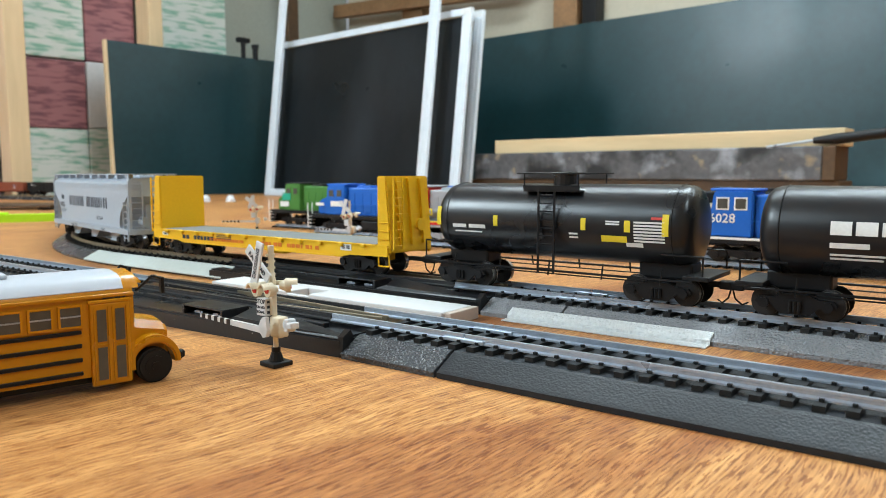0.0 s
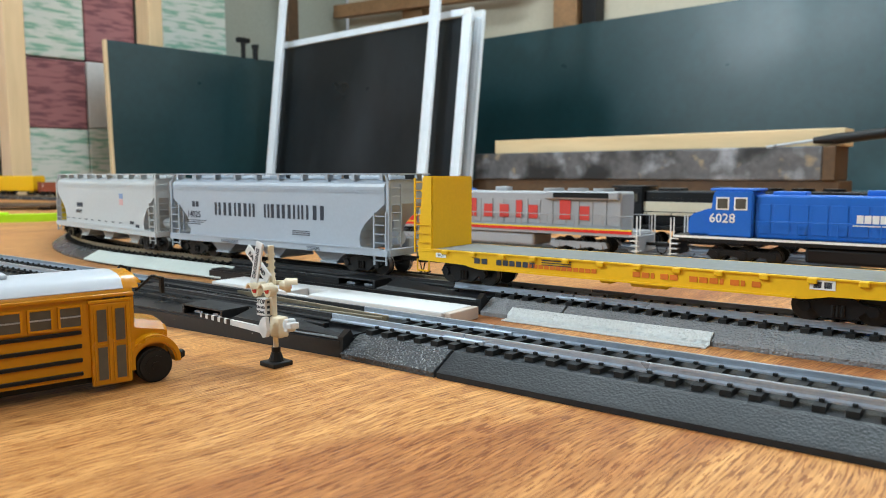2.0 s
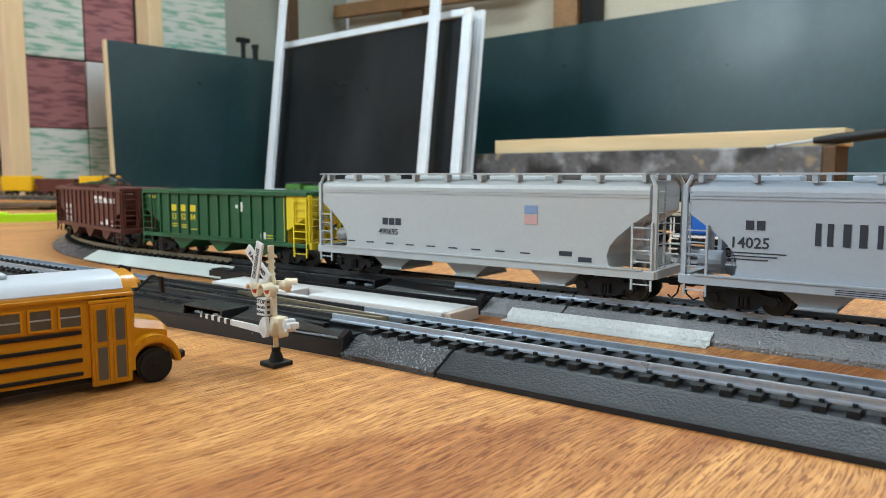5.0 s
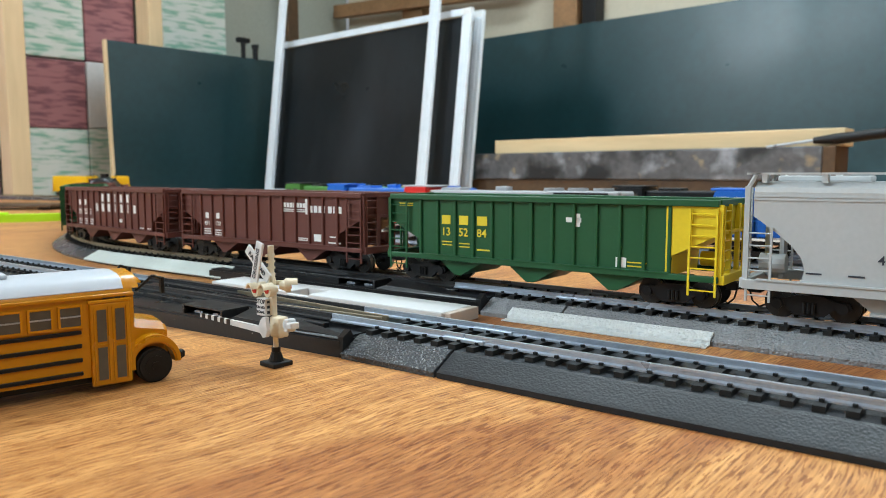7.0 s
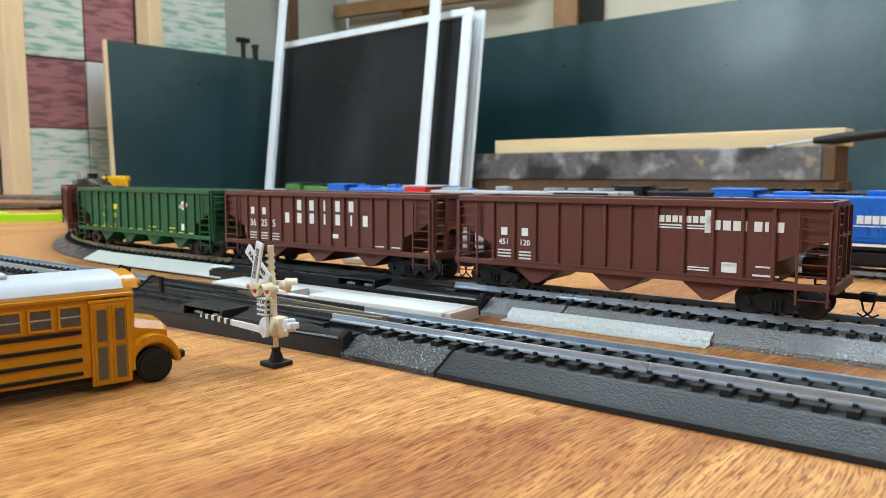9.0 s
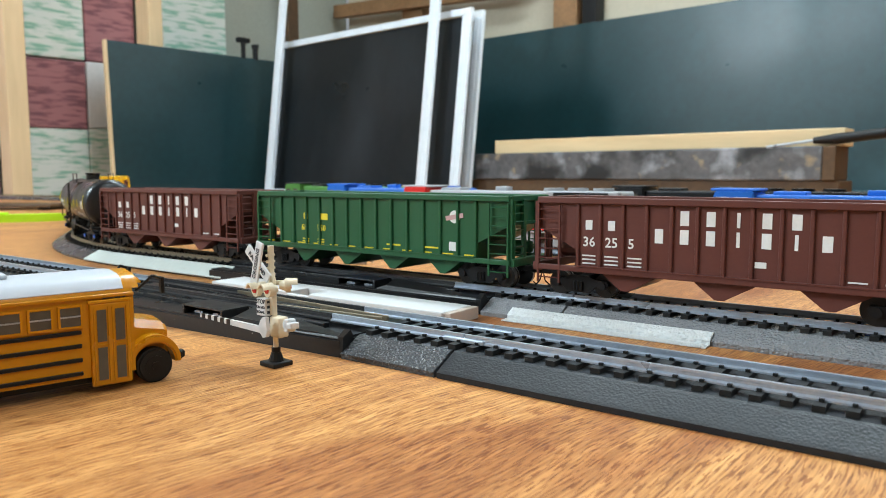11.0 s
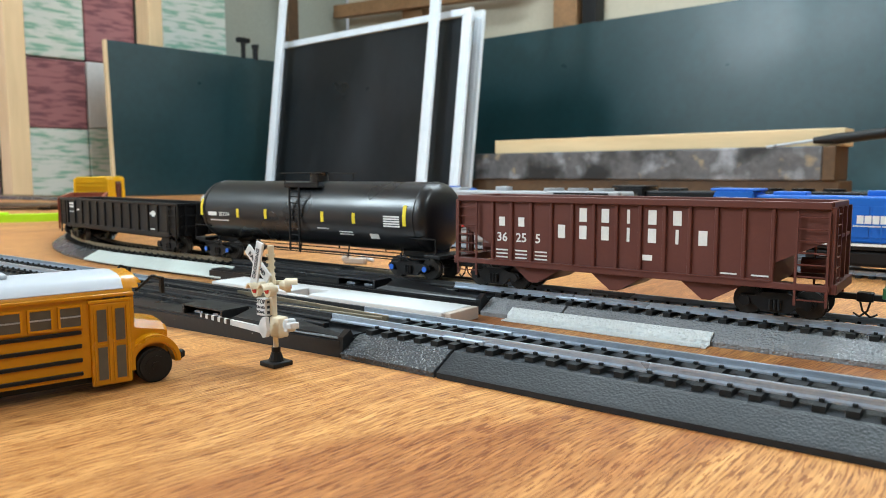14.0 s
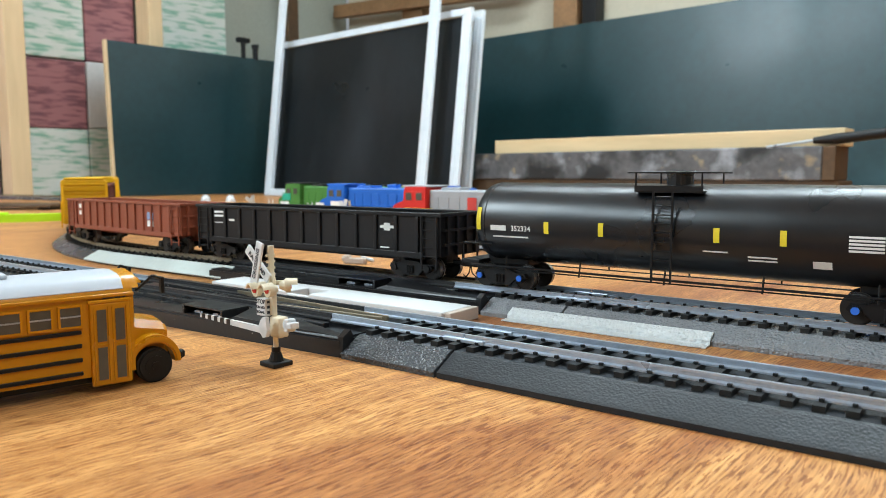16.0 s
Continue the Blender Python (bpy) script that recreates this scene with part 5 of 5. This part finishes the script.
    for sgn in (-1, 1):
        for y in (-0.0145, 0.0145):
            bm = bmesh.new()
            x = sgn * (h - 0.005)
            for i in range(4):
                box(bm, x + sgn * 0.0012 * (3 - i) * 0.4, y, 0.0040 + 0.0036 * i, 0.0055, 0.0065, 0.0007)
            for yy in (y - 0.0032, y + 0.0032):
                box(bm, x + sgn * 0.0028, yy, 0.0160, 0.0008, 0.0006, 0.026)
            part("step", bm, stripe if stripe else MARKW, e)
        part("pilot", boxes((sgn * (h - 0.003), 0, 0.0088, 0.0035, 0.030, 0.0120, 0.0006)), sill, e)
        coupler(e, sgn * (h + 0.002))
    car_truck_paint[0] = truck
    for x in (-h * 0.60, h * 0.60):
        six_wheel(e, x)
    return e, c0, c1, k1


def siding(x):
    return Vector((x, 0.645 - 0.74 * x))


def locos():
    H = math.degrees(H0)
    z = 0.0042
    def at(x, y, L):
        d = Vector((math.cos(H0), math.sin(H0)))
        p = Vector((x, y)) + d * (L / 2)
        return pose(p.x, p.y, z, 0, 0, H)
    # plain rails under them
    for k, s0 in ((0.645, -0.06), (0.697, -0.165), (0.749, -0.245)):
        def line(s, k=k):
            return Vector((s * math.cos(H0), k + s * math.sin(H0))), H0
        e = empty("siding_track")
        tagged(e, "low siding track without roadbed under parked locomotives", "model track", "model railway tracks")
        s1 = 0.75 if k < 0.65 else 0.35
        for off in (-0.00885, 0.00885):
            part("rail", sweep(line, s0, s1, 0.2, [(y + off, (zz - 0.0110) * 1.0 + z) for y, zz in RAILP]), STEEL, e)
        bm = bmesh.new()
        s = s0
        while s < s1:
            p, h = line(s)
            box(bm, 0, 0, 0.0009, 0.0031, 0.029, 0.0014, m=pose(p.x, p.y, 0, 0, 0, H))
            s += 0.0071
        tagged(part("ties", bm, TIE, e), kind="stuff")
    e, c0, c1, k1 = locomotive(at(-0.0493, 0.6815, 0.248), 0.248, "silver-grey and red locomotive with yellow stripe, parked on a siding", RED, RED, SILVER, SILVER, SILVER, None, SILVER, tank=SILVER)
    part("stripe", boxes((0, -0.0174, 0.0168, 0.236, 0.0006, 0.0022)), RED, e, "red sill stripe")
    part("stripe", boxes((0, -0.0174, 0.0184, 0.236, 0.0006, 0.0010)), MARKY, e, "yellow sill stripe")
    part("stripe", boxes((c0 + 0.02, -0.0166, 0.0265, 0.030, 0.0008, 0.0060)), MARKY, e, "yellow flash on the cab side")
    part("stripe", boxes((c0 + 0.022, -0.0172, 0.0265, 0.024, 0.0008, 0.0035)), SILVER, e, "silver flash on the cab side")
    bars([row for x, w, hh in ((-0.030, 0.015, 0.0150), (-0.013, 0.013, 0.0105), (0.002, 0.014, 0.0105), (0.018, 0.009, 0.0140), (0.029, 0.013, 0.0105), (0.056, 0.015, 0.0150), (0.073, 0.013, 0.0105)) for row in [(x + w * 0.12, 0.0245, w * 0.62, hh)]], MARKR, e, side(0.0125))
    rail = MARKY
    e, c0, c1, k1 = locomotive(at(0.1740 - 0.008, 0.5215, 0.248), 0.248, "bright blue locomotive with white stripe and lettering, parked on a siding", BLUE, BLUE, BLUE, BLACK, BLUE, None, pale=True)
    part("stripe", boxes((0, -0.0175, 0.0166, 0.240, 0.0006, 0.0016)), MARKW, e, "white sill stripe")
    lettering("6028", 0.0085, MARKW, e, side(0.0166) @ Matrix.Translation((c0 + 0.0005, 0.0270, 0)), "cab_number")
    bars(letterbars("MMMMMIM MMMMIMM", -0.010, 0.0290, 0.0036, 0.0050, 0.15) + [(-0.012, 0.0272, 0.062, 0.0007)], MARKW, e, side(0.0124))
    e, c0, c1, k1 = locomotive(at(-0.1350, 0.697 + 0.74 * 0.1350, 0.215), 0.215, "blue locomotive with white nose band, parked behind a silver one", BLUE, BLUE, BLUE, BLACK, BLUE, None)
    bars([(-0.094, 0.0265, 0.012, 0.0030), (-0.072, 0.0260, 0.018, 0.0055)], MARKW, e, side(0.0168))
    e, c0, c1, k1 = locomotive(at(-0.2000, 0.749 + 0.74 * 0.2000, 0.215), 0.215, "green locomotive with black roof and teal flash, parked at the back", LGREEN, LGREEN, LGREEN, BLACK, BLACK, None)
    bars([(-0.082, 0.0290, 0.014, 0.0080)], TEAL, e, side(0.0168))
    bars([(-0.086, 0.0215, 0.015, 0.0060)], MARKW, e, side(0.0168))
    # dark locomotive with a cream band further back
    e, c0, c1, k1 = locomotive(at(0.130, 0.749 - 0.74 * 0.130, 0.230), 0.230, "black locomotive with a cream band, parked at the back", BLACK, BLACK, BLACK, BLACK, BLACK, None)
    part("stripe", boxes((0.0, -0.0126, 0.031, 0.22, 0.0012, 0.011)), CREAM, e, "cream band along the hood")


# ---- crossing gates and school bus ----
def crossing_gate(m, label, arm_down=True, plain=False):
    e = empty("crossing_gate", m)
    tagged(e, label, "crossing gate", "crossing gates")
    bm = bmesh.new()
    box(bm, 0, 0, 0.0008, 0.0078, 0.0078, 0.0016, 0.0004)
    rod(bm, (0, 0, 0.0016), (0, 0, 0.0045), 0.0026, 12, 0.0016)
    rod(bm, (0, 0, 0.0045), (0, 0, 0.0062), 0.0015, 12)
    part("base", bm, BLACK, e, "black plastic foot")
    bm = bmesh.new()
    rod(bm, (0, 0, 0.005), (-0.0006, 0, 0.0280), 0.0009, 10)
    part("post", bm, CREAM, e)
    part("gear_box", boxes((0.0013, 0.0005, 0.01145, 0.0050, 0.0040, 0.0067, 0.0005)), CREAM, e)
    bm = bmesh.new()
    prism(bm, [(-0.0022, 0.0125), (-0.0016, 0.0098), (-0.0002, 0.0084), (0.0014, 0.0088), (0.0020, 0.0110), (0.0014, 0.0152), (0.0000, 0.0152), (-0.0012, 0.0142)], "y", -0.0050, -0.0036)
    part("pivot_plate", bm, WHITE, e)
    bm = bmesh.new()
    box(bm, 0.0092, -0.001, 0.0132, 0.0044, 0.0036, 0.0022, 0.0005)
    box(bm, 0.0086, -0.001, 0.0131, 0.0022, 0.0036, 0.0042, 0.0005)
    part("counterweight", bm, WHITE, e)
    bm = bmesh.new()
    prism(bm, [(0.0004, 0.0108), (0.0004, 0.0130), (-0.0365, 0.0131), (-0.0365, 0.0117)], "y", -0.0050, -0.0040)
    arm = part("arm", bm, WHITE, e, "white barrier arm with black bands")
    for i in range(5):
        x = -0.0345 + i * 0.0038
        part("arm_band", boxes((x, -0.0045, 0.0124 - i * 0.00007, 0.0020, 0.0013, 0.0016 + i * 0.00008)), BLACK, arm)
    part("sign", boxes((-0.0037, -0.0017, 0.0178, 0.0048, 0.0026, 0.0058, 0.0003)), WHITE, e, "white stop sign")
    part("sign_bracket", boxes((-0.0006, -0.0004, 0.0182, 0.0022, 0.0016, 0.0060, 0.0003)), CREAM, e)
    if not plain:
        f = pose(0, -0.00305, 0, 90, 0, 0)
        lettering("STOP", 0.0021, MARKK, e, f @ Matrix.Translation((-0.0037, 0.0190, 0)), "sign_text", "CENTER", 0.95)
        lettering("ON RED", 0.0012, MARKK, e, f @ Matrix.Translation((-0.0037, 0.0174, 0)), "sign_text", "CENTER")
        lettering("SIGNAL", 0.0012, MARKK, e, f @ Matrix.Translation((-0.0037, 0.0158, 0)), "sign_text", "CENTER")
        tagged(part("fine_print", boxes(*[(-0.00127, -0.0016, 0.0196 - i * 0.0017, 0.0001, 0.0012, 0.0009) for i in range(3)]), MARKK, e), kind="stuff")
    bm = bmesh.new()
    rod(bm, (-0.0080, -0.0002, 0.0247), (0.0036, 0.0020, 0.0262), 0.0008, 8)
    part("lamp_bar", bm, CREAM, e)
    for x, y, z, rz in ((-0.0064, -0.0026, 0.0234, 0), (0.0002, -0.0026, 0.0238, 0), (0.0040, 0.0026, 0.0252, 150)):
        bm = bmesh.new()
        rod(bm, (0, 0.0011, 0), (0, -0.0006, 0), 0.0024, 20)
        rod(bm, (0, 0.0030, 0), (0, 0.0011, 0), 0.0011, 12, 0.0020)
        prism(bm, [(0.0023 * math.cos(a), 0.0023 * math.sin(a)) for a in [radians(d) for d in range(10, 171, 16)]] + [(0.0018 * math.cos(a), 0.0018 * math.sin(a)) for a in [radians(d) for d in range(170, 9, -16)]], "y", -0.0028, -0.0006)
        lamp = part("signal_lamp", bm, CREAM, e, "cream hooded signal lamp", smooth=40)
        lamp.matrix_local = pose(x, y, z, 0, 0, rz - 8)
        bm = bmesh.new()
        rod(bm, (0, -0.0006, 0), (0, -0.0009, 0), 0.0012, 16)
        part("lens", bm, LENS, lamp, "red lens")
    for tilt, words, turn in ((-50, "RAILROAD", -90), (16, "CROSSING", 90)):
        mm = pose(-0.0056, -0.0022 - (0.0004 if tilt > 0 else 0), 0.0320, 0, tilt, 0)
        bm = bmesh.new()
        box(bm, 0, 0, 0, 0.0038, 0.0008, 0.0150, 0.0004, m=mm)
        part("crossbuck_blade", bm, WHITE, e, "white crossbuck blade")
        if not plain:
            lettering(words, 0.0022, MARKK, e, mm @ pose(0.0007 if turn > 0 else -0.0007, -0.00055, 0, 90, 0, 0) @ pose(0, 0, 0, 0, 0, turn), "crossbuck_text", "CENTER")
    bm = bmesh.new()
    for i in range(4):
        rod(bm, (-0.0022, 0.0018, 0.0285 + 0.0021 * i), (-0.0022, -0.0014, 0.0285 + 0.0021 * i), 0.0005, 6)
    box(bm, -0.0022, 0.0004, 0.0320, 0.0010, 0.0020, 0.0120, 0.0002)
    rod(bm, (-0.0008, 0.0004, 0.0262), (-0.0022, 0.0004, 0.0290), 0.0008, 8)
    part("mast_head", bm, CREAM, e)
    for ob in e.children:
        if not ob.name.startswith(("base", "post", "arm")):
            ob.location.z += 0.0016
        elif ob.name.startswith("arm"):
            ob.location.z += 0.0006
    return e


def bus():
    e = empty("school_bus", pose(-0.0878, 0.2183, 0, 0, 0, 40) @ pose(0, 0.0118, 0))
    tagged(e, "yellow model school bus with white roof and black stripes", "bus")
    W = 0.0138
    # local x forward; the front axle stands at x = 0
    xb, xf = -0.1000, -0.0058
    bm = bmesh.new()
    sect = [(-W, 0.0050), (-W, 0.0270), (-W + 0.0006, 0.0295), (-W + 0.0025, 0.0318), (-W + 0.006, 0.0332), (0, 0.0338), (W - 0.006, 0.0332), (W - 0.0025, 0.0318), (W - 0.0006, 0.0295), (W, 0.0270), (W, 0.0050)]
    prism(bm, sect, "x", xb, xf)
    part("body", bm, BUSY, e, smooth=30)
    bm = bmesh.new()
    roof = [(y * 1.004, z + 0.00025) for y, z in sect[2:9]] + [(y * 0.96, z - 0.0008) for y, z in sect[8:1:-1]]
    prism(bm, roof, "x", xb + 0.002, xf - 0.0025)
    part("roof", bm, BUSW, e, "white roof panel", smooth=30)
    bm = bmesh.new()
    prism(bm, [(y * 0.985, z) for y, z in sect[2:9]], "x", xf, xf + 0.0035)
    bmesh.ops.bevel(bm, geom=[ed for ed in bm.edges if all(v.co.x > xf + 0.003 for v in ed.verts)], offset=0.0016, segments=3, affect="EDGES")
    part("roof_cap", bm, BUSY, e, smooth=40)
    part("roof_vent", boxes((-0.043, 0.0, 0.0344, 0.014, 0.008, 0.0014, 0.0005)), BUSW, e)
    part("windscreen", boxes((xf + 0.0006, 0, 0.0228, 0.0008, 0.0225, 0.0080, 0.0003)), GLASS, e)
    # rub rails on the near and far side
    for y in (-W - 0.0003, W + 0.0003):
        for z in (0.0066, 0.0105, 0.0145, 0.0184):
            part("rub_rail", boxes(((xb + xf - 0.0145) / 2, y, z, xf - 0.0145 - xb, 0.0009, 0.0011, 0.0002)), BLACK, e, "black side stripe")
        part("drip_rail", boxes(((xb + xf) / 2, y, 0.0281, xf - xb, 0.0010, 0.0010, 0.0002)), BUSY, e)
        x = xf - 0.0172
        while x > xb + 0.006:
            o = math.copysign(0.00055, y)
            w = part("window", boxes((x, y + o * 0.2, 0.0260, 0.0062, 0.0010, 0.0006), (x, y + o * 0.2, 0.0201, 0.0062, 0.0010, 0.0006), (x - 0.0029, y + o * 0.2, 0.0230, 0.0006, 0.0010, 0.0060), (x + 0.0029, y + o * 0.2, 0.0230, 0.0006, 0.0010, 0.0060)), BUSY, e, "framed side window")
            part("pane", boxes((x, y, 0.0244, 0.0054, 0.0006, 0.0026)), GLASS, w, "grey window pane")
            part("pane", boxes((x, y, 0.0217, 0.0054, 0.0006, 0.0026)), GLASS, w, "grey window pane")
            part("sash", boxes((x, y + o * 0.6, 0.0231, 0.0054, 0.0004, 0.0004)), SILVER, w)
            x -= 0.0075
    # folding door
    dc = xf - 0.0068
    d = part("door", boxes((dc, -W - 0.0004, 0.0142, 0.0110, 0.0016, 0.0240, 0.0005)), BUSY, e, "yellow folding door with four panes")
    for dx in (-0.0025, 0.0025):
        part("pane", boxes((dc + dx, -W - 0.0012, 0.0197, 0.0025, 0.0006, 0.0092)), GLASS, d)
        part("pane", boxes((dc + dx, -W - 0.0012, 0.0087, 0.0025, 0.0006, 0.0094)), GLASS, d)
        part("door_frame", boxes((dc + dx, -W - 0.0012, 0.0142, 0.0036, 0.0006, 0.0004), (dc + dx - 0.0019, -W - 0.0012, 0.0142, 0.0004, 0.0008, 0.0215), (dc + dx + 0.0019, -W - 0.0012, 0.0142, 0.0004, 0.0008, 0.0215)), BUSY, d)
    part("door_header", boxes((dc, -W - 0.0006, 0.0266, 0.0118, 0.0014, 0.0010, 0.0003)), BUSY, e)
    bars([(xf - 0.0085, 0.0272, 0.0030, 0.0008), (xf - 0.0052, 0.0266, 0.0016, 0.0020), (xf - 0.0034, 0.0272, 0.0012, 0.0008)], MARKK, e, side(W + 0.0002), "emblem")
    # bonnet, wings, bumper
    bm = bmesh.new()
    prism(bm, [(-0.0092, 0.0062), (-0.0092, 0.0172), (-0.0070, 0.0196), (0, 0.0202), (0.0070, 0.0196), (0.0092, 0.0172), (0.0092, 0.0062)], "x", xf, 0.0058)
    for v in bm.verts:
        if v.co.x > 0 and v.co.z > 0.01:
            v.co.z -= 0.0022
    bmesh.ops.bevel(bm, geom=[ed for ed in bm.edges if all(v.co.x > 0.0056 for v in ed.verts)], offset=0.0015, segments=3, affect="EDGES")
    part("bonnet", bm, BUSY, e, smooth=40)
    for sgn in (-1, 1):
        bm = bmesh.new()
        outer = [(0.0080 * math.cos(a), 0.0056 + 0.0090 * math.sin(a)) for a in [radians(d) for d in range(0, 181, 15)]]
        inner = [(0.0062 * math.cos(a), 0.0056 + 0.0066 * math.sin(a)) for a in [radians(d) for d in range(180, -1, -15)]]
        prism(bm, outer + inner, "y", min(sgn * 0.0085, sgn * 0.0136), max(sgn * 0.0085, sgn * 0.0136))
        bmesh.ops.bevel(bm, geom=[ed for ed in bm.edges if abs(ed.verts[0].co.y - ed.verts[1].co.y) < 1e-6 and abs(ed.verts[0].co.y) > 0.0135], offset=0.0005, segments=2, affect="EDGES")
        part("wing", bm, BUSY, e, "rounded yellow front wing", smooth=40)
        for x, name in ((0.0, "wheel"), (-0.066, "wheel")):
            w = empty_part("wheel", e, (x, sgn * 0.0112, 0.0053))
            bm = bmesh.new()
            rod(bm, (0, -0.0022, 0), (0, 0.0022, 0), 0.0053, 28)
            bmesh.ops.bevel(bm, geom=[ed for ed in bm.edges if abs(ed.verts[0].co.y - ed.verts[1].co.y) < 1e-6], offset=0.0007, segments=2, affect="EDGES")
            part("tyre", bm, RUBBER, w, "black rubber tyre", smooth=40)
            bm = bmesh.new()
            rod(bm, (0, -0.0024, 0), (0, 0.0024, 0), 0.0030, 20)
            rod(bm, (0, -0.0029, 0), (0, 0.0029, 0), 0.0012, 12)
            part("rim", bm, BLACK, w)
        bm = bmesh.new()
        a = Vector((xf + 0.0012, sgn * 0.0125, 0.0285))
        b = a + Vector((0.0040, sgn * 0.0030, 0.0045))
        rod(bm, a, b, 0.0004, 6)
        rod(bm, b, b + Vector((0.0022, sgn * 0.0005, -0.001)), 0.0004, 6)
        box(bm, b.x + 0.0026, b.y, b.z - 0.0030, 0.0010, 0.0028, 0.0050, 0.0004)
        part("mirror", bm, BLACK, e, "black mirror on an arm")
    bm = bmesh.new()
    box(bm, 0.0076, 0, 0.0072, 0.0020, 0.0260, 0.0026, 0.0005)
    box(bm, 0.0084, -0.0112, 0.0074, 0.0022, 0.0030, 0.0024, 0.0006)
    part("bumper", bm, BLACK, e)
    part("floor_pan", boxes(((xb + xf) / 2, 0, 0.0042, xf - xb, 0.022, 0.003)), BLACK, e)


def empty_part(name, parent, loc):
    bm = bmesh.new()
    rod(bm, (0, -0.0018, 0), (0, 0.0018, 0), 0.0020, 8)
    ob = part(name, bm, BLACK, parent)
    ob.location = loc
    return ob


# ---- build ----
setting()
tracks()
loose_piece()
train()
locos()
crossing_gate(pose(-0.055, 0.2375, 0, 0, 0, -40), "white crossing gate with crossbuck, red lenses and black foot")
crossing_gate(pose(-0.203, 0.80, 0, 0, 0, 15), "small white crossing gate among the far tracks", plain=True)
crossing_gate(pose(-0.083, 0.665, 0, 0, 0, -30), "white crossing gate behind the main track", plain=True)
bus()


def motions():
    """The train runs along the main line; each bogie turns to follow the rails."""
    steps = [i * 0.25 for i in range(65)]
    for car, c0, b, front, rear in TRAIN:
        rows, turns = [], {front: [], rear: []}
        for t in steps:
            s = c0 + run(t)
            (pf, hf), (pr, hr) = main_line(s + b), main_line(s - b)
            mid, d = (pf + pr) / 2, pf - pr
            h = math.atan2(d.y, d.x)
            rows.append((t, pose(mid.x, mid.y, RAILTOP, 0, 0, math.degrees(h))))
            for g, hg, x in ((front, hf, b), (rear, hr, -b)):
                turns[g].append((t, pose(x, 0, 0, 0, 0, math.degrees(hg - h))))
        walk(car, rows)
        for g, r in turns.items():
            walk(g, r[::2])
    # every wheelset rolls without slipping
    ticks = [i / 15 for i in range(241)]
    for w, a in WHEELS:
        walk(w, [(t, pose(a, 0, 0.0052, 0, math.degrees(run(t) / 0.0052), 0)) for t in ticks])


motions()
